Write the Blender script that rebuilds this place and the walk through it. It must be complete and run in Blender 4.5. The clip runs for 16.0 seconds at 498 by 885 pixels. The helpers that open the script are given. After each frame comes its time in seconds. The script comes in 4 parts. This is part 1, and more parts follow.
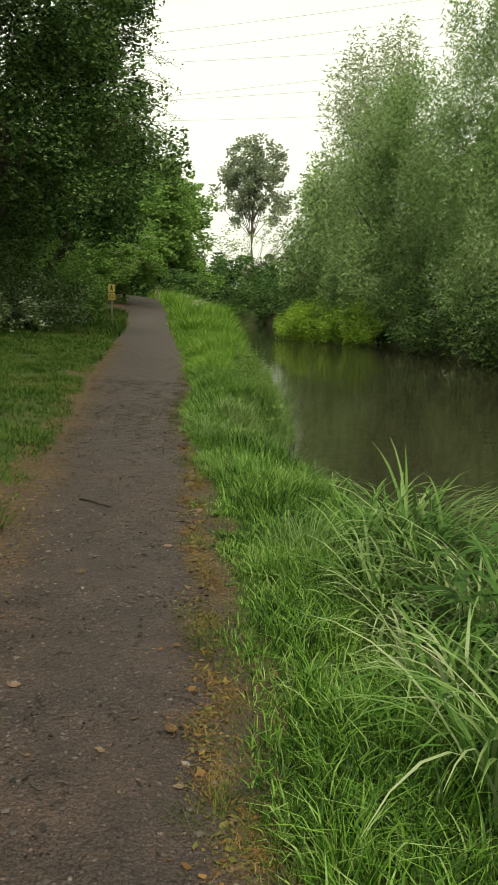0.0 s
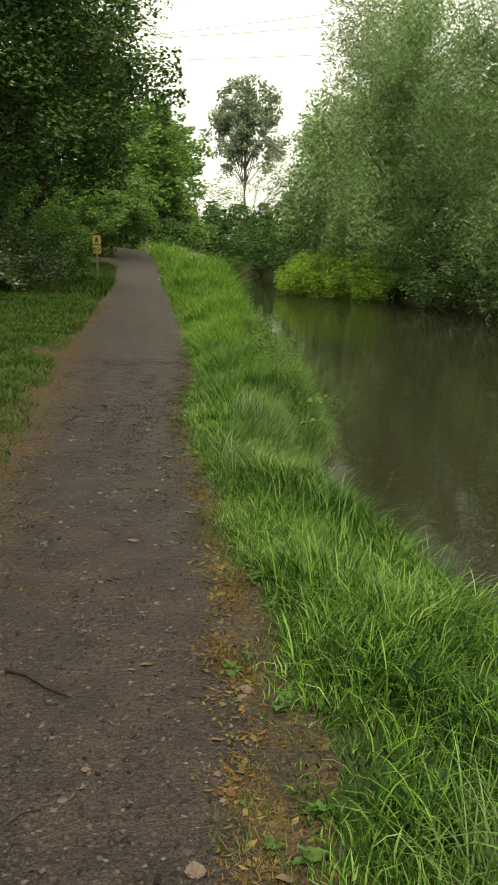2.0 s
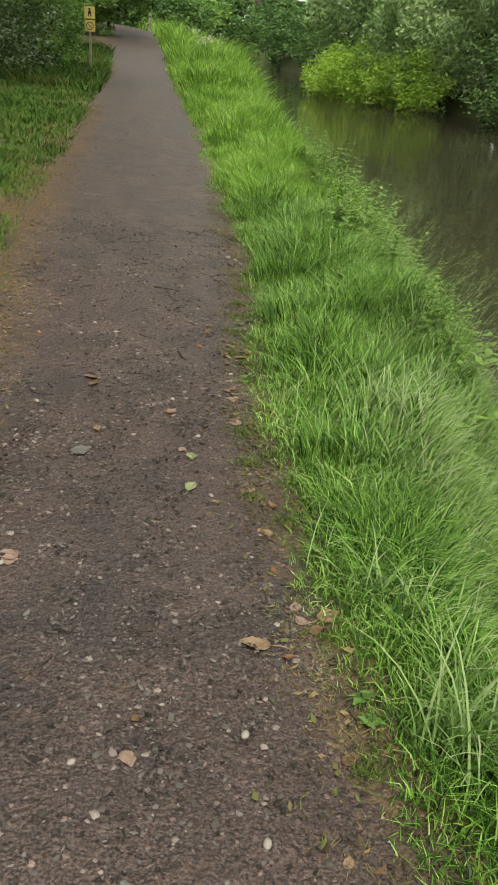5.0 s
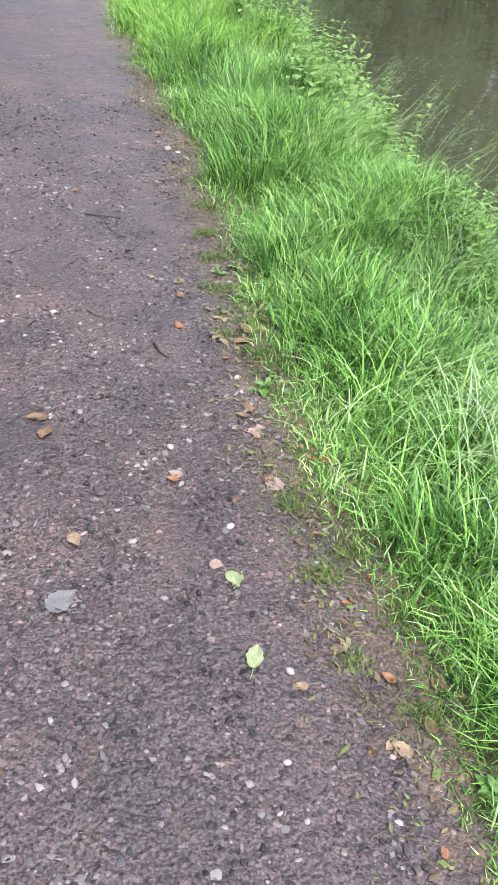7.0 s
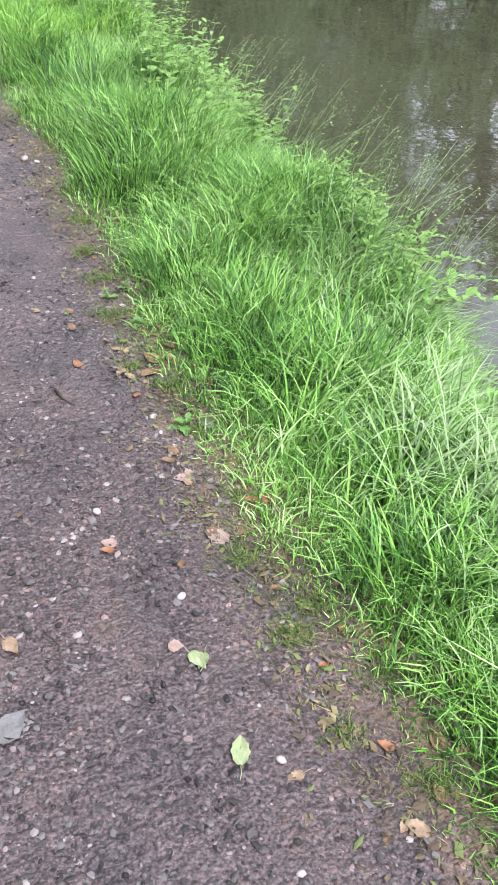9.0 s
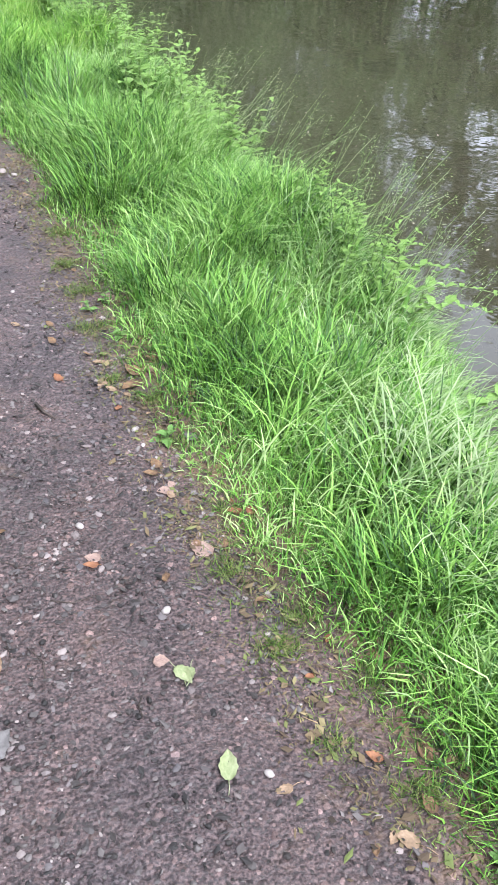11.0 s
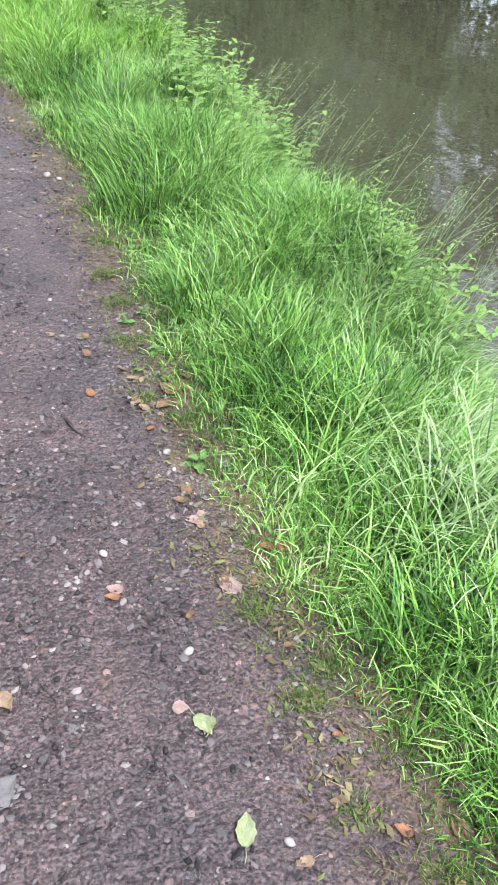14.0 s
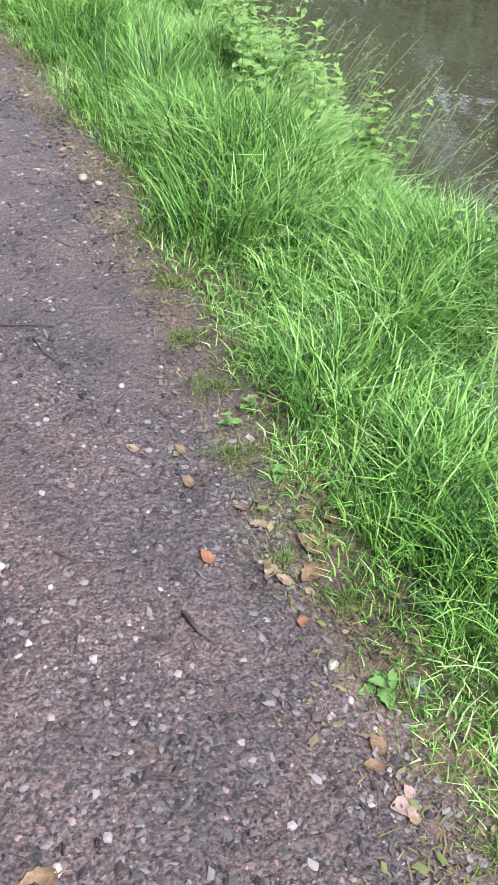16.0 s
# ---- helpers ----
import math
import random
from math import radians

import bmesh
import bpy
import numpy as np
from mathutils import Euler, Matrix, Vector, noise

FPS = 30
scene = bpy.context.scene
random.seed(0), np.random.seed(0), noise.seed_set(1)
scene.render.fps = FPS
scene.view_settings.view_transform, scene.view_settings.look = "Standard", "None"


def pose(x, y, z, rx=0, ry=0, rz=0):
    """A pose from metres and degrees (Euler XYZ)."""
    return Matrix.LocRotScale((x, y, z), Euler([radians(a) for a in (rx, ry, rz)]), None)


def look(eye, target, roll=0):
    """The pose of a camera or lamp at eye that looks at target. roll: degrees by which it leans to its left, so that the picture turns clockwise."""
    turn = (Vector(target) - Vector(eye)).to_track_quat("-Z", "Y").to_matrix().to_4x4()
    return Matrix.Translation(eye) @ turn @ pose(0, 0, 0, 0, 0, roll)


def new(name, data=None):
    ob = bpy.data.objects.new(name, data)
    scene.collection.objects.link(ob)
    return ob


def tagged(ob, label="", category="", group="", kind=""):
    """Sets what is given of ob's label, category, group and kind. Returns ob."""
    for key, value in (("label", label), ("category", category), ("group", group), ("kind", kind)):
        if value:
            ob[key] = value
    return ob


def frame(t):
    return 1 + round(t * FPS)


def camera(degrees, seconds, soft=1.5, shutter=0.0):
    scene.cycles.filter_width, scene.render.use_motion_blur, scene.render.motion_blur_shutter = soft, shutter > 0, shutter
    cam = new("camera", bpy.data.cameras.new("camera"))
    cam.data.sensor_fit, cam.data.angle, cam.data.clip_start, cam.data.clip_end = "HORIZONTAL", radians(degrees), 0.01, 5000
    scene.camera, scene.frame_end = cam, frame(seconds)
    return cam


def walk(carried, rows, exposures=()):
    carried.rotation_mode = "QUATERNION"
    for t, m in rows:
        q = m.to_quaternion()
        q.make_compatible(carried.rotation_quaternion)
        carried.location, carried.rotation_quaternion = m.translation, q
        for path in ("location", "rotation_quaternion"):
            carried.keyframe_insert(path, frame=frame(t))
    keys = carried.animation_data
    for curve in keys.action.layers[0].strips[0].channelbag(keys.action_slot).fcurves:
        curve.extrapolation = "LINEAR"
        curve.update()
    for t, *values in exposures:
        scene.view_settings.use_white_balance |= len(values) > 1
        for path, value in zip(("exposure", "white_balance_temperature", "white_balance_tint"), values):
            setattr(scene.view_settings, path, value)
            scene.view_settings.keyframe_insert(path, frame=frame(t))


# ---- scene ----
cam = camera(33.3, 16.0, soft=1.0)
walk(cam, [
    (0, look((0.743, -10.422, 1.363), (0.784, -8.451, 1.026), 0.73)),
    (0.5, look((0.658, -9.716, 1.354), (0.739, -7.753, 0.980), 2.32)),
    (1, look((0.602, -8.941, 1.337), (0.756, -7.000, 0.882), 0.69)),
    (1.5, look((0.519, -8.234, 1.395), (0.575, -6.278, 0.983), 0.30)),
    (2, look((0.456, -7.530, 1.401), (0.515, -5.582, 0.953), 0.28)),
    (2.5, look((0.453, -6.813, 1.437), (0.402, -4.857, 1.021), -0.61)),
    (3, look((0.405, -6.097, 1.449), (0.321, -4.128, 1.107), 1.63)),
    (3.5, look((0.387, -5.396, 1.413), (0.294, -3.422, 1.107), 0.95)),
    (4, look((0.269, -4.717, 1.440), (0.076, -2.767, 1.041), 0.92)),
    (4.2, look((0.196, -4.478, 1.439), (0.065, -2.543, 0.950), 2.15)),
    (6.3, look((-0.327, -2.612, 1.420), (-0.088, -1.042, 0.205), 3.29)),
    (6.5, look((-0.343, -2.501, 1.438), (-0.095, -0.903, 0.261), 3.79)),
    (7, look((-0.419, -2.219, 1.453), (-0.087, -0.656, 0.250), 3.90)),
    (7.5, look((-0.492, -2.014, 1.485), (-0.018, -0.515, 0.249), 2.90)),
    (8, look((-0.484, -1.941, 1.486), (-0.024, -0.429, 0.261), 1.50)),
    (8.5, look((-0.486, -1.930, 1.483), (0.016, -0.433, 0.255), 1.26)),
    (9, look((-0.478, -1.932, 1.476), (0.114, -0.476, 0.239), 2.08)),
    (9.2, look((-0.476, -1.935, 1.464), (0.146, -0.488, 0.232), 2.65)),
    (11.5, look((-0.473, -1.915, 1.482), (0.159, -0.460, 0.264), 1.89)),
    (12, look((-0.465, -1.901, 1.477), (0.159, -0.443, 0.258), 1.68)),
    (12.5, look((-0.458, -1.887, 1.478), (0.161, -0.425, 0.261), 1.87)),
    (13, look((-0.452, -1.874, 1.475), (0.161, -0.407, 0.262), 1.97)),
    (13.5, look((-0.453, -1.860, 1.474), (0.159, -0.392, 0.262), 2.67)),
    (14, look((-0.444, -1.808, 1.463), (0.124, -0.320, 0.254), 3.50)),
    (14.5, look((-0.489, -1.650, 1.432), (0.019, -0.159, 0.199), 5.05)),
    (15, look((-0.568, -1.374, 1.448), (-0.075, 0.097, 0.185), 4.96)),
    (15.5, look((-0.585, -1.087, 1.458), (-0.042, 0.363, 0.192), 5.84)),
    (16, look((-0.584, -0.779, 1.408), (0.034, 0.587, 0.084), 6.05)),
], exposures=[(0, 0.66, 8250, -8), (1.2, 0.66, 8250, -8), (3, 0.82, 8250, -7), (4.2, 0.82, 8250, -7), (6.3, 2.45, 5730, 12), (16, 2.45, 5730, 12)])

# ---- world and sun: bright overcast ----
world = bpy.data.worlds.new("overcast_sky")
scene.world = world
world.use_nodes = True
wn, wl = world.node_tree.nodes, world.node_tree.links
sky = wn.new("ShaderNodeTexSky")
sky.sky_type, sky.sun_disc = "NISHITA", False
sky.sun_elevation, sky.sun_rotation = radians(56), radians(162)
sky.dust_density, sky.air_density = 4.0, 1.0
grey = wn.new("ShaderNodeHueSaturation")
grey.inputs["Saturation"].default_value = 0.12
veil = wn.new("ShaderNodeMixRGB")
veil.inputs["Fac"].default_value = 0.65
veil.inputs["Color2"].default_value = (9.6, 9.8, 10.5, 1)
wl.new(sky.outputs["Color"], grey.inputs["Color"])
wl.new(grey.outputs["Color"], veil.inputs["Color1"])
wl.new(veil.outputs["Color"], wn["Background"].inputs["Color"])
wn["Background"].inputs["Strength"].default_value = 0.098
sun = new("sun", bpy.data.lights.new("sun", "SUN"))
sun.data.energy, sun.data.angle, sun.data.color = 1.5, radians(12), (1.0, 0.96, 0.9)
sun.matrix_world = look((5, -15, 24), (0, 0, 0))

# ---- materials ----
def material(name, colours, rough=0.8, scale=8.0, bump=0.3, bump_scale=60.0, island=False, subsurface=0.0, spec=0.3, depth=0.01):
    """Two-scale procedural colour from a list of colours, with fine relief. island: colour varies leaf by leaf."""
    m = bpy.data.materials.new(name)
    m.use_nodes = True
    n, l = m.node_tree.nodes, m.node_tree.links
    p = n["Principled BSDF"]
    p.inputs["Roughness"].default_value = rough + (0.12 if subsurface else 0.0)
    p.inputs["Specular IOR Level"].default_value = spec * (0.55 if subsurface else 1.0)
    co = n.new("ShaderNodeTexCoord")
    ramp = n.new("ShaderNodeValToRGB")
    while len(ramp.color_ramp.elements) < len(colours):
        ramp.color_ramp.elements.new(0.5)
    for i, c in enumerate(colours):
        ramp.color_ramp.elements[i].position = (i + 0.5) / len(colours)
        ramp.color_ramp.elements[i].color = (*c, 1)
    big = n.new("ShaderNodeTexNoise")
    big.inputs["Scale"].default_value = scale
    big.inputs["Detail"].default_value = 5
    l.new(co.outputs["Object"], big.inputs["Vector"])
    if island:
        geo = n.new("ShaderNodeNewGeometry")
        mix = n.new("ShaderNodeMath")
        mix.operation = "MULTIPLY_ADD"
        l.new(geo.outputs["Random Per Island"], mix.inputs[0])
        mix.inputs[1].default_value = 0.7
        low = n.new("ShaderNodeMath")
        low.operation = "MULTIPLY_ADD"
        l.new(big.outputs["Fac"], low.inputs[0])
        low.inputs[1].default_value, low.inputs[2].default_value = 1.0, -0.35
        l.new(low.outputs[0], mix.inputs[2])
        l.new(mix.outputs[0], ramp.inputs["Fac"])
    else:
        fine = n.new("ShaderNodeTexNoise")
        fine.inputs["Scale"].default_value = bump_scale
        fine.inputs["Detail"].default_value = 6
        l.new(co.outputs["Object"], fine.inputs["Vector"])
        mix = n.new("ShaderNodeMath")
        mix.operation = "MULTIPLY_ADD"
        l.new(fine.outputs["Fac"], mix.inputs[0])
        mix.inputs[1].default_value = 0.9
        low = n.new("ShaderNodeMath")
        low.operation = "MULTIPLY_ADD"
        l.new(big.outputs["Fac"], low.inputs[0])
        low.inputs[1].default_value, low.inputs[2].default_value = 1.3, -0.6
        l.new(low.outputs[0], mix.inputs[2])
        l.new(mix.outputs[0], ramp.inputs["Fac"])
        b = n.new("ShaderNodeBump")
        b.inputs["Strength"].default_value, b.inputs["Distance"].default_value = bump, depth
        l.new(fine.outputs["Fac"], b.inputs["Height"])
        l.new(b.outputs["Normal"], p.inputs["Normal"])
    l.new(ramp.outputs["Color"], p.inputs["Base Color"])
    if subsurface:
        tr = n.new("ShaderNodeBsdfTranslucent")
        l.new(ramp.outputs["Color"], tr.inputs["Color"])
        add = n.new("ShaderNodeMixShader")
        add.inputs["Fac"].default_value = subsurface
        l.new(p.outputs[0], add.inputs[1])
        l.new(tr.outputs[0], add.inputs[2])
        l.new(add.outputs[0], n["Material Output"].inputs["Surface"])
    return m

M_VERGE = material("verge_soil", [(0.03, 0.04, 0.014), (0.05, 0.065, 0.02), (0.07, 0.06, 0.028)], 0.95, 1.2, 0.6, 30)
def path_material():
    """Grit of several sizes pressed into dark earth, turning to bare reddish earth where the attribute 'edge' rises."""
    m = bpy.data.materials.new("path_grit")
    m.use_nodes = True
    n, l = m.node_tree.nodes, m.node_tree.links
    p = n["Principled BSDF"]
    p.inputs["Roughness"].default_value, p.inputs["Specular IOR Level"].default_value = 0.6, 0.4
    co = n.new("ShaderNodeTexCoord")

    def noise_node(scale, detail=5):
        t = n.new("ShaderNodeTexNoise")
        t.inputs["Scale"].default_value, t.inputs["Detail"].default_value = scale, detail
        l.new(co.outputs["Object"], t.inputs["Vector"])
        return t

    def ramp_node(source, stops):
        r = n.new("ShaderNodeValToRGB")
        while len(r.color_ramp.elements) < len(stops):
            r.color_ramp.elements.new(0.5)
        for e, (pos, c) in zip(r.color_ramp.elements, stops):
            e.position, e.color = pos, (*c, 1)
        l.new(source, r.inputs["Fac"])
        return r

    def mixed(fac, a, b, kind="MIX"):
        x = n.new("ShaderNodeMixRGB")
        x.blend_type = kind
        l.new(a, x.inputs["Color1"])
        l.new(b, x.inputs["Color2"])
        if isinstance(fac, float):
            x.inputs["Fac"].default_value = fac
        else:
            l.new(fac, x.inputs["Fac"])
        return x.outputs["Color"]

    grit = n.new("ShaderNodeTexVoronoi")
    grit.inputs["Scale"].default_value = 48
    warp = n.new("ShaderNodeMixRGB")
    warp.inputs["Fac"].default_value = 0.02
    l.new(co.outputs["Object"], warp.inputs["Color1"])
    l.new(noise_node(40, 3).outputs["Color"], warp.inputs["Color2"])
    l.new(warp.outputs["Color"], grit.inputs["Vector"])
    tone = n.new("ShaderNodeSeparateColor")
    l.new(grit.outputs["Color"], tone.inputs["Color"])
    stones = ramp_node(tone.outputs["Red"], [(0.0, (0.03, 0.024, 0.022)), (0.5, (0.07, 0.055, 0.051)), (0.8, (0.11, 0.092, 0.087)), (1.0, (0.18, 0.155, 0.147))])
    earth = ramp_node(noise_node(150, 9).outputs["Fac"], [(0.39, (0.016, 0.0135, 0.0135)), (0.5, (0.043, 0.0365, 0.0365)), (0.63, (0.082, 0.07, 0.069))])
    radius = n.new("ShaderNodeMath")
    radius.operation = "MULTIPLY"
    l.new(tone.outputs["Green"], radius.inputs[0])
    radius.inputs[1].default_value = 0.36
    inside = n.new("ShaderNodeMath")
    inside.operation = "LESS_THAN"
    l.new(grit.outputs["Distance"], inside.inputs[0])
    l.new(radius.outputs[0], inside.inputs[1])
    c = mixed(inside.outputs[0], earth.outputs["Color"], stones.outputs["Color"])
    chips = n.new("ShaderNodeTexVoronoi")
    chips.inputs["Scale"].default_value = 170
    l.new(warp.outputs["Color"], chips.inputs["Vector"])
    tint = n.new("ShaderNodeSeparateColor")
    l.new(chips.outputs["Color"], tint.inputs["Color"])
    near = n.new("ShaderNodeMath")
    near.operation = "MULTIPLY"
    l.new(tint.outputs["Green"], near.inputs[0])
    near.inputs[1].default_value = 0.28
    chip = n.new("ShaderNodeMath")
    chip.operation = "LESS_THAN"
    l.new(chips.outputs["Distance"], chip.inputs[0])
    l.new(near.outputs[0], chip.inputs[1])
    shades = ramp_node(tint.outputs["Red"], [(0.0, (0.016, 0.013, 0.012)), (0.5, (0.045, 0.036, 0.034)), (0.85, (0.1, 0.08, 0.075)), (1.0, (0.18, 0.15, 0.14))])
    c = mixed(chip.outputs[0], c, shades.outputs["Color"])
    damp = ramp_node(noise_node(4, 6).outputs["Fac"], [(0.35, (0.6, 0.585, 0.595)), (0.65, (1.04, 0.97, 0.92))])
    c = mixed(1.0, c, damp.outputs["Color"], "MULTIPLY")
    warm = ramp_node(noise_node(0.8, 3).outputs["Fac"], [(0.35, (1.04, 0.9, 0.93)), (0.65, (1.27, 0.99, 0.92))])
    c = mixed(1.0, c, warm.outputs["Color"], "MULTIPLY")
    red = ramp_node(noise_node(45, 4).outputs["Fac"], [(0.33, (0.018, 0.011, 0.007)), (0.52, (0.085, 0.048, 0.023)), (0.7, (0.18, 0.11, 0.05))])
    edge = n.new("ShaderNodeAttribute")
    edge.attribute_name = "edge"
    rim = n.new("ShaderNodeMath")
    rim.operation = "MULTIPLY_ADD"
    l.new(noise_node(11).outputs["Fac"], rim.inputs[0])
    rim.inputs[1].default_value = 1.6
    shift = n.new("ShaderNodeMath")
    shift.operation = "ADD"
    l.new(edge.outputs["Fac"], shift.inputs[0])
    shift.inputs[1].default_value = -0.95
    l.new(shift.outputs[0], rim.inputs[2])
    rim.use_clamp = True
    c = mixed(rim.outputs[0], c, red.outputs["Color"])
    l.new(c, p.inputs["Base Color"])
    h = n.new("ShaderNodeMath")
    h.operation = "SUBTRACT"
    l.new(noise_node(120, 8).outputs["Fac"], h.inputs[0])
    l.new(grit.outputs["Distance"], h.inputs[1])
    b = n.new("ShaderNodeBump")
    b.inputs["Strength"].default_value, b.inputs["Distance"].default_value = 0.75, 0.012
    b.invert = False
    l.new(h.outputs[0], b.inputs["Height"])
    l.new(b.outputs["Normal"], p.inputs["Normal"])
    return m

M_PATH = path_material()
# darkest blade tones put in shade between blades, palest ones put in highlights
M_GRASS = material("bank_grass", [(0.006, 0.024, 0.004), (0.033, 0.095, 0.009), (0.088, 0.205, 0.022), (0.175, 0.31, 0.055), (0.3, 0.41, 0.16)], 0.45, 1.2, island=True, subsurface=0.14, spec=0.55)
# yellow-green, with extra light put into the tones to offset self-shadow far off
M_MEADOW = material("meadow_grass", [(0.035, 0.1, 0.01), (0.1, 0.225, 0.024), (0.19, 0.35, 0.05), (0.33, 0.45, 0.13)], 0.5, 1.0, island=True, subsurface=0.3, spec=0.4)
M_LAWN = material("mown_grass", [(0.018, 0.048, 0.007), (0.042, 0.1, 0.014), (0.075, 0.145, 0.026), (0.15, 0.14, 0.05)], 0.6, 0.9, island=True, subsurface=0.25)
M_REED = material("reed_blades", [(0.05, 0.13, 0.025), (0.12, 0.23, 0.055), (0.23, 0.34, 0.12), (0.38, 0.43, 0.26)], 0.45, 1.2, island=True, subsurface=0.3)
M_DARK = material("dark_leaves", [(0.025, 0.055, 0.015), (0.06, 0.118, 0.032), (0.12, 0.205, 0.058), (0.21, 0.29, 0.13)], 0.4, 0.5, island=True, subsurface=0.2)
M_MID = material("green_leaves", [(0.042, 0.09, 0.028), (0.08, 0.15, 0.045), (0.125, 0.21, 0.068)], 0.5, 0.4, island=True, subsurface=0.3)
M_SPRING = material("spring_green_leaves", [(0.1, 0.19, 0.045), (0.17, 0.29, 0.075), (0.25, 0.38, 0.12)], 0.5, 0.4, island=True, subsurface=0.3)
M_LIME = material("yellow_green_leaves", [(0.15, 0.26, 0.035), (0.25, 0.4, 0.055), (0.36, 0.5, 0.1)], 0.5, 0.4, island=True, subsurface=0.3)
M_WILLOW = material("willow_leaves", [(0.1, 0.175, 0.06), (0.185, 0.29, 0.105), (0.28, 0.395, 0.165), (0.4, 0.49, 0.27)], 0.5, 0.35, island=True, subsurface=0.3)
M_SILVER = material("silver_leaves", [(0.17, 0.22, 0.12), (0.28, 0.33, 0.2), (0.4, 0.44, 0.31)], 0.5, 0.35, island=True, subsurface=0.3)
M_BARK = material("bark", [(0.05, 0.042, 0.034), (0.09, 0.075, 0.06), (0.13, 0.11, 0.09)], 0.95, 3.0, 0.8, 25, depth=0.03)
M_FLOWER = material("cream_flowers", [(0.3, 0.29, 0.22), (0.45, 0.44, 0.36)], 0.8, island=True)
M_PALE = material("bramble_leaves", [(0.04, 0.085, 0.025), (0.08, 0.14, 0.045), (0.14, 0.2, 0.08), (0.42, 0.46, 0.36)], 0.5, 0.8, island=True, subsurface=0.25)
# poplar leaves paled and greyed: distance haze is put into their colour
M_HAZED_POPLAR = material("hazed_poplar_leaves", [(0.17, 0.21, 0.14), (0.25, 0.3, 0.2), (0.34, 0.39, 0.28)], 0.5, 0.3, island=True, subsurface=0.25)
M_STRAW = material("pale_grass", [(0.08, 0.15, 0.035), (0.17, 0.27, 0.085), (0.25, 0.34, 0.15), (0.31, 0.36, 0.21)], 0.55, 1.5, island=True, subsurface=0.4)
M_STONE = material("gravel", [(0.018, 0.014, 0.013), (0.04, 0.032, 0.03), (0.085, 0.068, 0.064), (0.2, 0.165, 0.15)], 0.6, 2.0, island=True, spec=0.4)
M_FLINT = material("pale_flint", [(0.085, 0.07, 0.064), (0.13, 0.108, 0.1), (0.22, 0.195, 0.18)], 0.6, 3.0, island=True)
M_DEAD = material("dead_brown_leaf", [(0.035, 0.02, 0.012), (0.09, 0.052, 0.026), (0.16, 0.095, 0.045)], 0.7, 30.0, 0.5, 180, depth=0.002)
M_TAN = material("tan_leaf", [(0.09, 0.058, 0.034), (0.15, 0.1, 0.06), (0.22, 0.155, 0.1)], 0.7, 30.0, 0.5, 180, depth=0.002)
M_PINK = material("pinkish_leaf", [(0.1, 0.06, 0.047), (0.165, 0.11, 0.088), (0.22, 0.155, 0.125)], 0.7, 30.0, 0.5, 180, depth=0.002)
M_ORANGE = material("orange_leaf", [(0.1, 0.04, 0.02), (0.18, 0.08, 0.035)], 0.7, 30.0, 0.5, 180, depth=0.002)
M_FRESH = material("fallen_green_leaf", [(0.1, 0.12, 0.05), (0.15, 0.17, 0.08), (0.2, 0.21, 0.12)], 0.6, 25.0, 0.4, 160, depth=0.002)
M_GREYLEAF = material("grey_leaf", [(0.06, 0.054, 0.052), (0.1, 0.092, 0.087)], 0.7, 30.0, 0.5, 180, depth=0.002)
M_NETTLE = material("nettle_leaf", [(0.1, 0.175, 0.04), (0.175, 0.28, 0.07), (0.28, 0.37, 0.14)], 0.55, 9.0, 0.4, 90, subsurface=0.35, depth=0.003)
M_PALELEAF = material("pale_round_leaf", [(0.3, 0.42, 0.2), (0.42, 0.5, 0.3)], 0.6, 12.0, 0.4, 90, subsurface=0.25, depth=0.003)
M_WEED = material("weed_leaf", [(0.06, 0.13, 0.03), (0.11, 0.19, 0.05), (0.16, 0.23, 0.08)], 0.55, 9.0, 0.4, 90, subsurface=0.25, depth=0.003)
M_STEM = material("green_stem", [(0.1, 0.17, 0.05), (0.17, 0.22, 0.09)], 0.6, 9.0)
M_POST = material("weathered_wood", [(0.13, 0.11, 0.09), (0.22, 0.19, 0.15), (0.3, 0.27, 0.22)], 0.9, 4.0, 0.6, 50)
M_YELLOW = material("yellow_enamel", [(0.46, 0.36, 0.09), (0.56, 0.46, 0.15)], 0.4, 3.0, 0.1, 60)
M_BLACK = material("black_paint", [(0.012, 0.012, 0.012), (0.03, 0.03, 0.028)], 0.5, 6.0, 0.1)
M_WIRE = material("weathered_cable", [(0.4, 0.4, 0.4), (0.5, 0.5, 0.5)], 0.6, 3.0, 0.1)
M_COMFREY = material("comfrey_leaf", [(0.035, 0.085, 0.02), (0.06, 0.13, 0.03), (0.09, 0.17, 0.045)], 0.55, 9.0, 0.4, 90, subsurface=0.25, depth=0.003)
M_LITTER = material("dry_grass", [(0.035, 0.02, 0.009), (0.11, 0.058, 0.02), (0.2, 0.115, 0.042), (0.09, 0.1, 0.026), (0.26, 0.18, 0.075)], 0.9, 2.0, island=True)
M_MOSS = material("mossy_litter", [(0.02, 0.014, 0.01), (0.055, 0.038, 0.022), (0.1, 0.072, 0.038), (0.07, 0.09, 0.024), (0.19, 0.135, 0.075)], 0.9, 2.0, island=True)
M_TURF = material("edge_turf", [(0.018, 0.03, 0.008), (0.055, 0.09, 0.017), (0.105, 0.15, 0.034), (0.17, 0.16, 0.065)], 0.6, 2.0, island=True, subsurface=0.3)
# the greyish paler tones imitate lit tops of the dark crumbs
M_CHIP = material("bark_crumbs", [(0.008, 0.0065, 0.006), (0.02, 0.016, 0.0145), (0.055, 0.047, 0.044), (0.12, 0.105, 0.098)], 0.7, 2.0, island=True, spec=0.3)
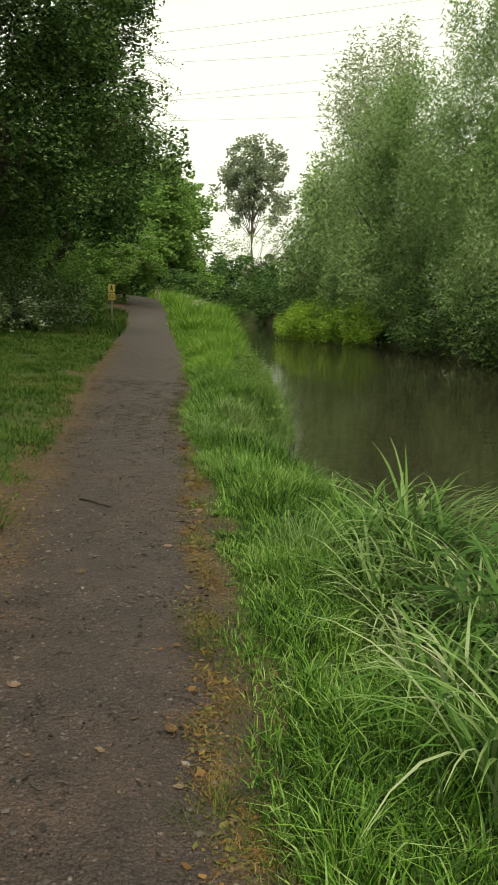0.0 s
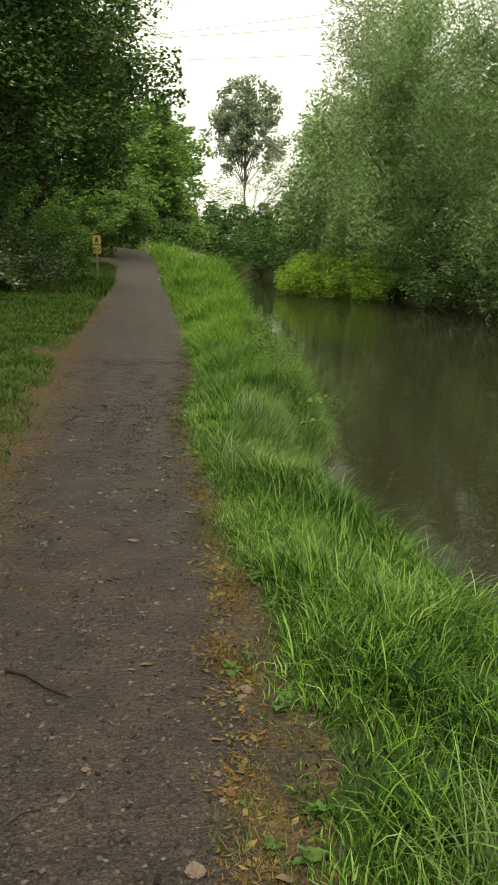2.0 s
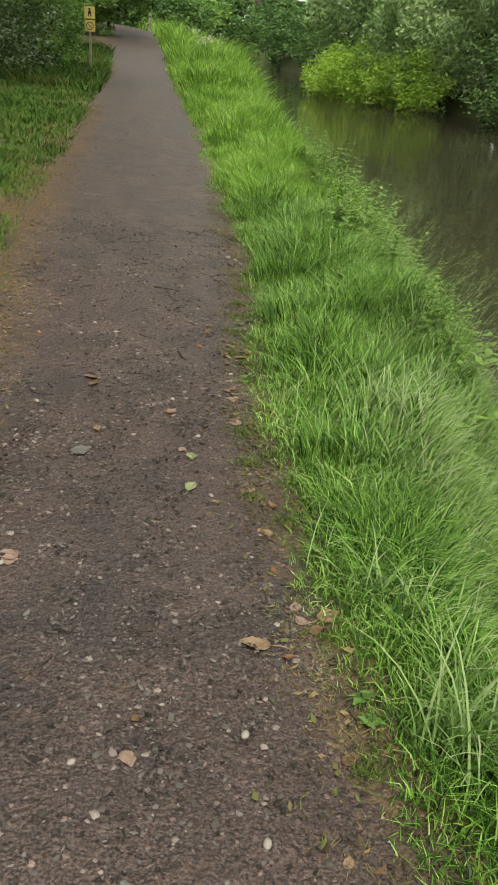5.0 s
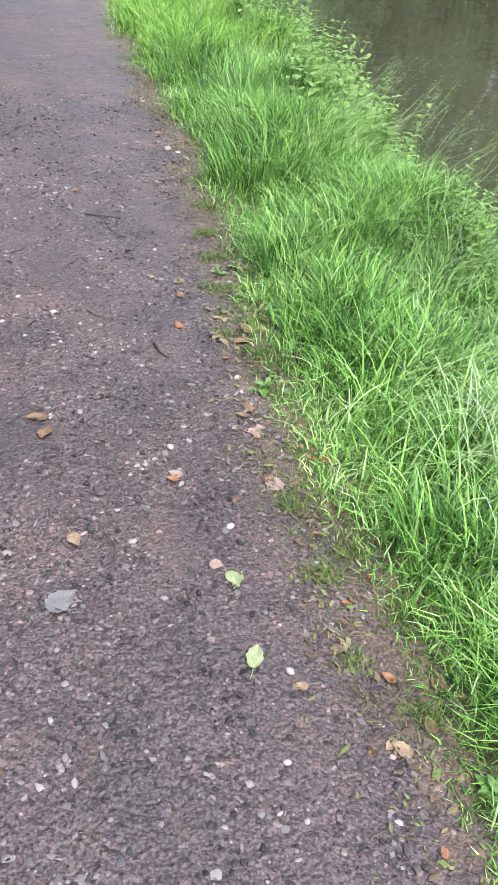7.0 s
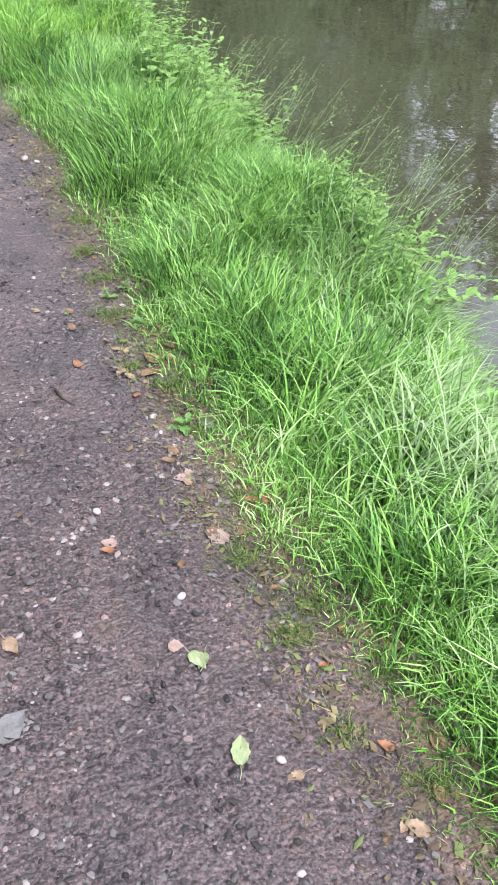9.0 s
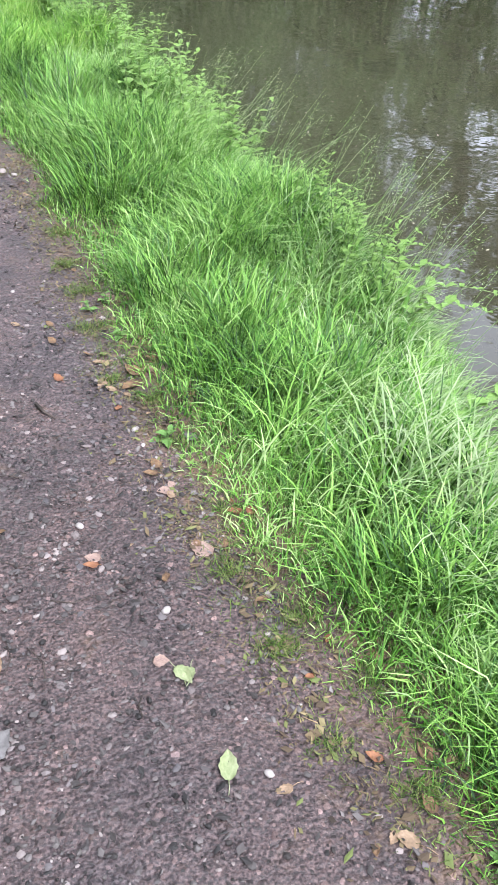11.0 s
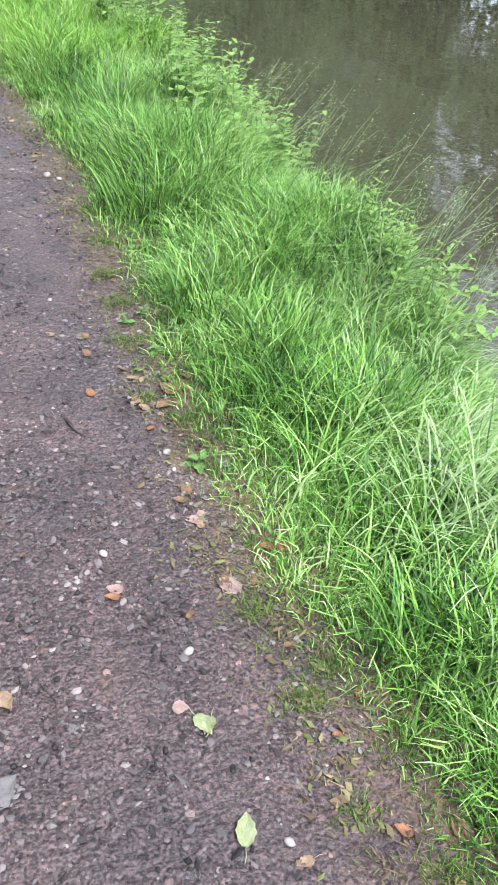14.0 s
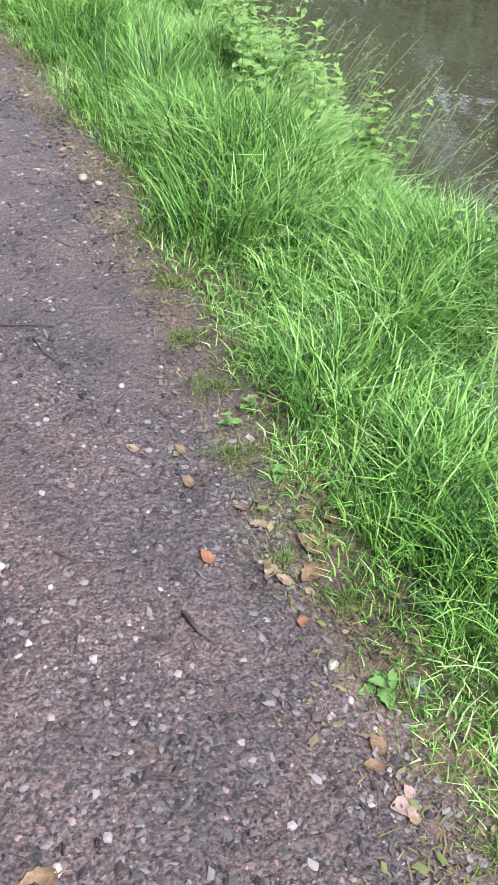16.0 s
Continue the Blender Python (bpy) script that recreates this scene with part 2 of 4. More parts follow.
M_SLATE = material("flat_grey_stone", [(0.045, 0.04, 0.041), (0.075, 0.066, 0.066), (0.115, 0.098, 0.094), (0.19, 0.158, 0.147)], 0.7, 3.0, island=True, spec=0.2)
M_FLOAT = material("floating_specks", [(0.1, 0.09, 0.06), (0.2, 0.19, 0.13), (0.3, 0.29, 0.22)], 0.8, 3.0, island=True)
M_TWIG = material("dark_twig", [(0.016, 0.012, 0.01), (0.035, 0.026, 0.021), (0.06, 0.046, 0.038)], 0.9, 20.0, 0.5, 120, depth=0.002)


# ---- plan ----
def table(ys, xs):
    return lambda y: np.interp(y, ys, xs)

path_right = table([-30, -12, -8.5, -6.2, -3, -1.2, 0, 1.2, 2.4, 4.7, 10.5, 16, 24, 34, 45, 52, 70], [2.2, 1.05, 0.74, 0.56, 0.34, 0.11, 0.02, 0.05, 0.04, -0.22, -0.62, -1.15, -1.9, -2.75, -4.2, -7, -18])
path_left = table([-30, -12, -8.5, -6.2, -3.5, -0.3, 2.1, 8, 21, 28, 36, 45, 52, 70], [0.7, -0.15, -0.35, -0.45, -0.72, -1.05, -1.38, -1.95, -3.2, -4.0, -5.2, -8, -12, -24])
near_bank = table([-40, -12, -5, -3, -2.2, -1.5, -0.6, 0, 1, 1.8, 2.4, 3.2, 4, 7, 18, 30, 50, 65, 90], [4.0, 2.7, 2.15, 1.62, 1.2, 1.0, 1.22, 1.4, 1.67, 1.66, 1.42, 1.54, 1.62, 1.5, 1.05, 0.9, 0.4, -3, -14])
far_bank = table([-40, 5, 15, 26, 35, 46, 60, 75, 100], [12.5, 11, 9.8, 7.8, 6.6, 5.2, 3.5, -1, -12])
WATER = -0.55

def rise(y):
    return np.where(y > 14, 0.001 * (np.minimum(y, 46) - 14) ** 2, 0.0)

def lumps(x, y):
    return 0.02 * np.sin(x * 3.1 + y * 1.7) * np.sin(y * 2.3 - x) + 0.012 * np.sin(x * 7.3 - y * 5.1)

def ground_z(x, y):
    x, y = np.asarray(x, float), np.asarray(y, float)
    l, r, nb, fb = path_left(y), path_right(y), near_bank(y), far_bank(y)
    z = -0.084 * np.clip(x, l - 0.5, 3)
    z = z + np.where(x < l, np.clip(l - x, 0, 6) * 0.05 + lumps(x, y) * np.clip((l - x) / 0.4, 0, 1), 0)
    bank = np.clip((x - r) / np.maximum(nb - r, 0.3), 0, 1)
    z = z + np.where(x > r, lumps(x, y) * np.clip((x - r) / 0.4, 0, 1) + 0.03 * np.sin(bank * 3.14), 0)
    z = z + rise(y) * (1 - np.clip((x - r) / np.maximum(nb - r, 0.3), 0, 1))
    drop = np.clip((x - (nb - 0.45)) / 0.6, 0, 1)
    z = z * (1 - drop) + (WATER - 0.25) * drop
    z = np.where(x > nb + 0.15, WATER - 0.25 - 0.5 * np.clip((x - nb) / 2, 0, 1), z)
    up = np.clip((x - fb + 0.6) / 1.2, 0, 1)
    return z * (1 - up) + (0.25 + 0.05 * np.clip(x - fb, 0, 20)) * up

def grid_mesh(name, xs_of_y, ys, zf, mat, lift=0.0):
    """A sheet whose rows follow ys; xs_of_y gives the x values of a row."""
    rows = [np.asarray(xs_of_y(y), float) for y in ys]
    k = len(rows[0])
    v = np.array([(x, y, z + lift) for y, r in zip(ys, rows) for x, z in zip(r, zf(r, np.full(k, y)))])
    f = [(j * k + i, j * k + i + 1, (j + 1) * k + i + 1, (j + 1) * k + i) for j in range(len(ys) - 1) for i in range(k - 1)]
    me = bpy.data.meshes.new(name)
    me.from_pydata(v.tolist(), [], f)
    me.polygons.foreach_set("use_smooth", np.ones(len(f), bool))
    me.materials.append(mat)
    return new(name, me)

def soup(name, verts, quads, mat, smooth=True, parent=None):
    """Many small separate quads as one mesh: verts (n, 3), quads (m, 4)."""
    me = bpy.data.meshes.new(name)
    me.vertices.add(len(verts))
    me.vertices.foreach_set("co", np.asarray(verts, np.float32).ravel())
    me.loops.add(quads.size)
    me.loops.foreach_set("vertex_index", quads.astype(np.int32).ravel())
    me.polygons.add(len(quads))
    me.polygons.foreach_set("loop_start", np.arange(0, quads.size, quads.shape[1], dtype=np.int32))
    me.polygons.foreach_set("use_smooth", np.full(len(quads), smooth))
    me.update()
    me.validate()
    me.materials.append(mat)
    ob = new(name, me)
    ob.parent = parent
    return ob

def part(name, bm, mat, parent, label=""):
    me = bpy.data.meshes.new(name)
    bm.to_mesh(me)
    bm.free()
    me.materials.append(mat)
    ob = new(name, me)
    ob.parent = parent
    return tagged(ob, label)

def blade_arrays(rng, x, y, z, h, w, lean, turn=None):
    """Curved tapering blades, two quads each: roots x y z, height h, width w, lean as a share of the height."""
    n = len(x)
    a = rng.uniform(0, 2 * math.pi, n) if turn is None else turn
    d = np.stack([np.cos(a), np.sin(a), np.zeros(n)], 1)
    s = rng.uniform(0, 2 * math.pi, n)
    side = np.stack([np.cos(s), np.sin(s), np.zeros(n)], 1)
    root = np.stack([x, y, z], 1)
    up = np.array([0, 0, 1.0])
    lean = np.asarray(lean)
    mid = root + up * (h * 0.6)[:, None] + d * (h * lean * 0.35)[:, None]
    tip = root + up * (h * (1 - 0.25 * lean))[:, None] + d * (h * lean)[:, None]
    hw = (w / 2)[:, None]
    v = np.stack([root - side * hw, root + side * hw, mid + side * hw * 0.8, mid - side * hw * 0.8, tip + side * hw * 0.12, tip - side * hw * 0.12], 1)
    base = np.arange(n)[:, None] * 6
    q = np.concatenate([base + [0, 1, 2, 3], base + [3, 2, 4, 5]], 0)
    return v.reshape(-1, 3), q

def arching_arrays(rng, x, y, z, length, w, turn, steps=6, arch=1.6):
    """Long leaves that rise and bend over under their own weight."""
    n = len(x)
    d = np.stack([np.cos(turn), np.sin(turn), np.zeros(n)], 1)
    side = np.stack([-np.sin(turn), np.cos(turn), np.zeros(n)], 1)
    p = np.stack([x, y, z], 1)
    a0 = rng.uniform(1.15, 1.5, n)
    bend = rng.uniform(0.5, 1.0, n) * arch
    ring = []
    for k in range(steps + 1):
        f = k / steps
        hw = (w / 2 * (1 - f ** 2.2) * (0.6 + 0.8 * min(f * 3, 0.5)) + 0.0006)[:, None]
        ring += [p - side * hw, p + side * hw]
        ang = a0 - bend * f ** 1.4 * 1.5
        p = p + (d * np.cos(ang)[:, None] + np.array([0, 0, 1.0]) * np.sin(ang)[:, None]) * (length / steps)[:, None]
    v = np.stack(ring, 1)
    base = np.arange(n)[:, None] * (2 * steps + 2)
    q = np.concatenate([base + [2 * k, 2 * k + 1, 2 * k + 3, 2 * k + 2] for k in range(steps)], 0)
    return v.reshape(-1, 3), q

def leaf_arrays(rng, c, length, w, droop=0.0):
    """Pointed leaves folded a little along the midrib, one quad each, at centres c."""
    n = len(c)
    a = rng.uniform(0, 2 * math.pi, n)
    e = rng.uniform(-0.7, 0.5, n) * (1 - droop) - droop * rng.uniform(0.7, 1.5, n)
    d = np.stack([np.cos(a) * np.cos(e), np.sin(a) * np.cos(e), np.sin(e)], 1)
    r = rng.normal(size=(n, 3))
    s = np.cross(d, r)
    s /= np.linalg.norm(s, axis=1, keepdims=True)
    L = (length * rng.uniform(0.7, 1.3, n))[:, None]
    W = (w * rng.uniform(0.7, 1.3, n))[:, None]
    nrm = np.cross(d, s)
    v = np.stack([c - d * L / 2, c + s * W / 2 + nrm * W * 0.15, c + d * L / 2, c - s * W / 2 + nrm * W * 0.15], 1)
    return v.reshape(-1, 3), np.arange(n * 4).reshape(-1, 4)

def tube(bm, points, radii, sides=6):
    rings = []
    for i, (p, r) in enumerate(zip(points, radii)):
        a, b = Vector(points[max(i - 1, 0)]), Vector(points[min(i + 1, len(points) - 1)])
        q = (b - a).to_track_quat("Z", "Y")
        rings.append([bm.verts.new(Vector(p) + q @ Vector((math.cos(t) * r, math.sin(t) * r, 0))) for t in np.arange(sides) * 2 * math.pi / sides])
    for u, w in zip(rings, rings[1:]):
        for k in range(sides):
            bm.faces.new((u[k], u[(k + 1) % sides], w[(k + 1) % sides], w[k]))
    bm.faces.new(rings[-1])
    bm.faces.new(rings[0][::-1])
    for f in bm.faces:
        f.smooth = True

def curved(a, b, sag, rng, k=6):
    a, b = np.array(a, float), np.array(b, float)
    j = rng.normal(size=3) * np.linalg.norm(b - a) * 0.05
    return [a + (b - a) * f + (np.array([0, 0, sag]) + j) * math.sin(f * 3.14) for f in np.linspace(0, 1, k)]

def tree(name, label, base, blobs, clumps, per, size, leaf, mat, seed, trunk=0.25, fork=0.35, droop=0.0, limbs=26, inner=0.25, category="tree"):
    """A tree: tapered trunk, limbs out to the clumps, and a crown of leaf clumps spread over the blobs (x, y, z, rx, ry, rz)."""
    rng = np.random.default_rng(seed)
    root = new(name)
    root.location = base
    tagged(root, label, category)
    base = np.array(base, float)
    blobs = np.array(blobs, float)
    share = (blobs[:, 3] * blobs[:, 4] * blobs[:, 5]) ** 0.75
    pick = rng.choice(len(blobs), clumps, p=share / share.sum())
    u = rng.normal(size=(clumps, 3))
    u /= np.linalg.norm(u, axis=1, keepdims=True)
    rad = np.where(rng.random(clumps) < inner, rng.uniform(0.3, 0.8, clumps), rng.uniform(0.75, 1.12, clumps))
    c = blobs[pick, :3] + u * rad[:, None] * blobs[pick, 3:]
    floor = base[2] + 0.15 if droop < 0.3 else WATER + 0.05
    c[:, 2] = np.where(c[:, 2] < floor, floor + 0.5 * rng.random(clumps), c[:, 2])
    s = size * rng.uniform(0.5, 1.4, clumps)
    k = np.maximum((per * (s / size) ** 1.5).astype(int), 6)
    idx = np.repeat(np.arange(clumps), k)
    off = np.clip(rng.normal(size=(len(idx), 3)), -1.5, 1.5) * 0.85 * s[idx][:, None] * np.array([0.5, 0.5, 0.42 + droop * 0.7])
    pts = c[idx] + off - np.array([0, 0, 1]) * droop * s[idx][:, None] * 0.6
    pts[:, 2] = np.maximum(pts[:, 2], floor - 0.1)
    v, q = leaf_arrays(rng, pts, leaf[0], leaf[1], droop)
    soup("crown", v - base, q, mat, False, root)
    centre = blobs[:, :3].mean(0)
    top = base + (centre - base) * np.array([0.8, 0.8, 1]) * 0.9
    bm = bmesh.new()
    line = curved(base - [0, 0, 0.2], top, 0, rng, 8)
    tube(bm, [p - base for p in line], np.linspace(trunk, trunk * 0.3, 8), 9)
    part("trunk", bm, M_BARK, root)
    for i in rng.choice(clumps, min(limbs, clumps), replace=False):
        f = rng.uniform(fork, 0.98)
        a = line[min(int(f * 7), 7)]
        bm = bmesh.new()
        tube(bm, [p - base for p in curved(a, c[i], 0.2, rng, 5)], np.linspace(trunk * (1 - 0.7 * f) * 0.38, 0.01, 5), 5)
        part("limb", bm, M_BARK, root)
    return root

# ---- setting ----
ys = np.concatenate([[-400, -120, -60, -30, -20], np.arange(-14, 6, 0.12), np.arange(6, 30, 0.5), np.arange(30, 100, 2), [110, 130, 180, 300, 600, 1500]])
def ground_xs(y):
    l, r, nb, fb = float(path_left(y)), float(path_right(y)), float(near_bank(y)), float(far_bank(y))
    return np.concatenate([[-1500, -400, -120, -50, -25, -15], np.linspace(-9, -1, 12) + l, np.linspace(l - 0.8, l, 8, endpoint=False), np.linspace(l, r, 10, endpoint=False), np.linspace(r, nb - 0.45, 16, endpoint=False), np.linspace(nb - 0.45, nb + 0.15, 7), np.linspace(nb + 0.5, fb - 0.6, 6), np.linspace(fb - 0.4, fb + 0.8, 5), fb + np.array([3, 8, 20, 50, 150, 500, 1500])])
ground = grid_mesh("ground", ground_xs, ys, ground_z, M_VERGE)
tagged(ground, "earth bank and verge under short grass beside a canal", "ground", kind="structure")
rng = np.random.default_rng(4)
wob = lambda y, k: 0.03 * math.sin(y * 2.9 + k) + 0.02 * math.sin(y * 7.1 + 2 * k) + 0.012 * math.sin(y * 19 + k)
pys = np.concatenate([np.arange(-20, -12, 0.5), np.arange(-12, 8, 0.05), np.arange(8, 60, 0.4)])
across = np.concatenate([np.linspace(-0.3, 0.2, 8), np.linspace(0.28, 0.8, 12), np.linspace(0.84, 1.22, 9)])
path = grid_mesh("path", lambda y: path_left(y) + wob(y, 1) + (path_right(y) + wob(y, 4) - path_left(y) - wob(y, 1)) * across,
                 pys, lambda x, y: ground_z(x, y) + 0.004 * np.sin(x * 23 + 3 * np.sin(y * 9)) * np.sin(y * 19) - 0.03 * np.clip(np.abs(across - 0.48) - 0.66, 0, 1), M_PATH, 0.008)
rim = np.tile(np.clip(np.maximum((0.22 - across) / 0.36, (across - 0.92) / 0.3), 0, 1.3), len(pys))
path.data.attributes.new("edge", "FLOAT", "POINT").data.foreach_set("value", rim.astype(np.float32))
tagged(path, "worn grey-brown gravel and earth towpath with bare edges", "path", kind="structure")
water = grid_mesh("water", lambda y: [near_bank(y) - 0.35, (near_bank(y) + far_bank(y)) / 2, far_bank(y) + 0.5], np.concatenate([[-300, -40], np.arange(-38, 100, 1.0), [160]]), lambda x, y: np.full(len(x), WATER), M_PATH)
m = bpy.data.materials.new("canal_water")
m.use_nodes = True
n, l = m.node_tree.nodes, m.node_tree.links
p = n["Principled BSDF"]
p.inputs["Base Color"].default_value = (0.028, 0.0245, 0.0155, 1)
p.inputs["Roughness"].default_value, p.inputs["IOR"].default_value = 0.03, 1.33
co, rip, bmp = n.new("ShaderNodeTexCoord"), n.new("ShaderNodeTexNoise"), n.new("ShaderNodeBump")
rip.inputs["Scale"].default_value, rip.inputs["Detail"].default_value = 2.2, 4
bmp.inputs["Strength"].default_value, bmp.inputs["Distance"].default_value = 0.2, 0.028
l.new(co.outputs["Object"], rip.inputs["Vector"])
l.new(rip.outputs["Fac"], bmp.inputs["Height"])
l.new(bmp.outputs["Normal"], p.inputs["Normal"])
water.data.materials[0] = m
tagged(water, "murky brown still canal water reflecting trees", "water", kind="structure")

# ---- trees ----
tree("willow_tree", "tall crack willow with drooping grey-green leaves beside the canal", (12, 20, 0.3),
     [(10.8, 20, 5.5, 3.2, 5, 5), (11.6, 19, 10.5, 3.4, 4.5, 4.2), (9.6, 17, 2.4, 1.8, 4, 2.6), (12.5, 21, 14, 2.5, 3.5, 2.6)], 560, 190, 0.75, (0.19, 0.042), M_WILLOW, 11, 0.3, droop=0.45, limbs=14, inner=0.35)
tree("willow_tree", "broad willow leaning over the canal with silvery green leaves", (10.2, 30, 0.3),
     [(8.4, 29.5, 4.2, 3.2, 4.5, 4.2), (8.8, 29, 8.6, 2.6, 3.6, 3.2), (6.9, 29, 1.8, 1.7, 4, 2.2)], 480, 170, 0.75, (0.21, 0.05), M_WILLOW, 12, 0.3, droop=0.45, limbs=14, inner=0.35)
tree("white_willow_tree", "thin-crowned white willow with silvery leaves against the sky", (9.5, 36, 0.3),
     [(7.6, 35, 9.5, 2.6, 3, 4), (8.8, 36, 13, 2.4, 3, 2.6)], 190, 60, 0.8, (0.26, 0.07), M_SILVER, 31, 0.25, droop=0.3, limbs=26)
tree("willow_tree", "distant willow with feathery pale green crown over the water", (7.8, 46, 0.3),
     [(7.2, 45, 3.8, 2.8, 4.5, 4.2), (8.0, 47, 8, 2.6, 4, 3.2)], 330, 70, 0.9, (0.4, 0.11), M_WILLOW, 13, 0.3, droop=0.4, limbs=10, inner=0.35)
tree("alder_tree", "dark green alder on the far canal bank", (14, 7.5, 0.3),
     [(12.4, 8, 4, 2.6, 4.5, 4), (12.8, 7, 9.5, 3.2, 4.5, 5), (11.2, 11, 1.6, 1.4, 3.5, 1.8)], 260, 150, 0.8, (0.19, 0.07), M_WILLOW, 32, 0.3, limbs=14, inner=0.4)
tree("alder_tree", "tall alder crowding the far canal bank", (15, -4, 0.3),
     [(14, -4, 5, 3, 5, 5), (14, -5, 11, 3.4, 5, 5)], 170, 70, 0.9, (0.34, 0.18), M_MID, 33, 0.3, limbs=14, inner=0.4)
tree("sallow_bush", "low yellow-green sallow bush trailing into the canal", (6.8, 29, -0.6),
     [(3.9, 32, 0.2, 1.0, 2.0, 0.8), (5.0, 30, 0.4, 1.2, 2.6, 1.1), (6.2, 27, 0.3, 1.0, 2.4, 0.9)], 240, 90, 0.4, (0.13, 0.05), M_LIME, 14, 0.06, droop=0.2, category="bush", limbs=6)
tree("alder_bush", "dark alder scrub overhanging the canal edge", (9.6, 17, -0.6),
     [(8.0, 21.5, 0.8, 1.2, 3, 1.6), (9.0, 15, 0.6, 1.0, 4, 1.3), (10.1, 9, 0.6, 1.0, 4, 1.3), (10.9, 2, 0.6, 1, 4, 1.3), (5.7, 42, 0.4, 0.7, 4, 1.2)], 340, 70, 0.5, (0.15, 0.07), M_DARK, 34, 0.06, category="bush", limbs=8)
# the blob at (-6.5, 10.5, 8.7) is an unseen overhang added to deepen shade below
hawthorn = tree("hawthorn_tree", "dense dark hawthorn overhanging the grass verge", (-7.2, 14, 0.4),
     [(-5.2, 14.2, 5.2, 2.8, 3.5, 2.2), (-6, 14.5, 8.8, 4.0, 4.5, 3.2), (-9, 13.5, 5.5, 3, 3.2, 4.2), (-6.5, 10.5, 8.7, 2.4, 2.6, 1.2), (-4.2, 14, 9.6, 2.4, 3, 1.8), (-7, 15, 3, 1.8, 4, 2), (-3.6, 14, 7.4, 1.9, 2.4, 1.7), (-2.9, 14, 9.2, 1.5, 2, 1.5), (-3.5, 14, 4.8, 1.6, 2.5, 1.2), (-2.0, 14, 10.6, 1.2, 1.5, 0.6), (-1.1, 14.4, 5.3, 0.8, 1.2, 0.75), (-2.5, 14.2, 5.8, 1.1, 1.5, 1.0), (-8, 12.5, 7.5, 2.6, 2.5, 3)], 900, 130, 0.6, (0.13, 0.075), M_DARK, 15, 0.3, inner=0.45, limbs=14)
# out-of-view tree, added to keep sun and sky off the left side
tree("hawthorn_tree", "out-of-view hawthorn added to shade the verge, path and trees", (-8.5, 3.5, 0.5),
     [(-8, 5, 5, 2.8, 4.5, 4), (-7.2, 3, 9, 3.5, 6, 3.2), (-8, -4, 7, 3, 4.5, 4.5), (-5.2, 8.5, 10.6, 3.0, 4, 1.4), (-5.6, 2, 10.4, 3.0, 4.5, 1.4)], 520, 75, 0.8, (0.28, 0.15), M_DARK, 35, 0.3, inner=0.45, limbs=10)
tree("field_maple_tree", "field maple with fresh green crown above the path", (-7.5, 26, 0.8),
     [(-5.8, 26, 8, 3, 4, 4.2), (-8, 25, 5, 3, 4, 4.5), (-4.4, 27, 6.2, 1.6, 2.5, 2.4)], 420, 80, 0.65, (0.22, 0.12), M_MID, 36, 0.3, inner=0.4, limbs=14)
tree("bramble_bush", "bramble and cow parsley thicket with pale leaves under the trees", (-5.8, 13.5, 0.4),
     [(-6.4, 10, 0.9, 1.4, 3, 0.9), (-5.9, 13.5, 1.0, 1.4, 3, 1.0), (-5.2, 16.5, 1.1, 1.2, 2.5, 1.1)], 300, 60, 0.32, (0.1, 0.06), M_PALE, 16, 0.03, category="bush", limbs=6, inner=0.4)
tree("hazel_bush", "sunlit hazel bush beside the yellow sign", (-4.9, 20.2, 0.4),
     [(-4.7, 19.8, 1.3, 0.7, 1.3, 1.3), (-5.6, 21, 2.2, 1.0, 1.6, 1.4)], 130, 70, 0.32, (0.11, 0.06), M_SPRING, 37, 0.04, category="bush", limbs=6, inner=0.4)
elder = tree("elder_tree", "elder tree with cream flower heads beside the path", (-5.8, 40, 1),
     [(-5.0, 40, 3.9, 1.7, 2.5, 1.9), (-6.5, 38, 3.2, 1.8, 2, 2.2)], 210, 110, 0.5, (0.19, 0.09), M_SPRING, 17, 0.12, limbs=8, inner=0.4)
tree("ash_tree", "tall leafy ash with yellow-green crown", (-7, 64, 1),
     [(-6.2, 60, 7, 3.4, 4, 5.2), (-9.5, 58, 8, 4, 4, 6), (-3.4, 64, 7.5, 2.0, 3, 4.6), (-4, 62, 3, 3, 3, 2.4)], 520, 80, 0.9, (0.38, 0.2), M_SPRING, 18, 0.3, limbs=10, inner=0.4)
tree("maple_tree", "yellow-green maple catching the light at the bend", (-4.6, 57, 1),
     [(-3.9, 57, 8.6, 1.5, 2, 3.4), (-5, 56, 6.5, 1.4, 2, 3)], 150, 80, 0.7, (0.3, 0.16), M_SPRING, 38, 0.2, limbs=8, inner=0.4)
tree("hawthorn_hedge", "dark hawthorn hedge at the bend of the canal", (1.5, 78, 0.2),
     [(-3, 72, 2.6, 3, 3, 2.8), (1.2, 76, 2.8, 3.2, 3, 3.2), (5.5, 80, 2.6, 3.4, 3, 3), (-8, 66, 2.6, 4, 3, 3.2), (-12, 56, 3, 4, 4, 3.4)], 460, 60, 0.8, (0.42, 0.22), M_MID, 19, 0.12, category="hedge", limbs=6, inner=0.4)
tree("poplar_tree", "tall open-crowned poplar with bare forked trunk far off", (3.6, 118, 1),
     [(3.6, 118, 21, 4.0, 3.5, 4.4), (1.2, 118, 17.4, 3.0, 3, 4.6), (6.4, 118, 17.4, 3.0, 3, 4.6)], 230, 60, 0.95, (0.42, 0.26), M_HAZED_POPLAR, 20, 0.34, fork=0.58, limbs=40)
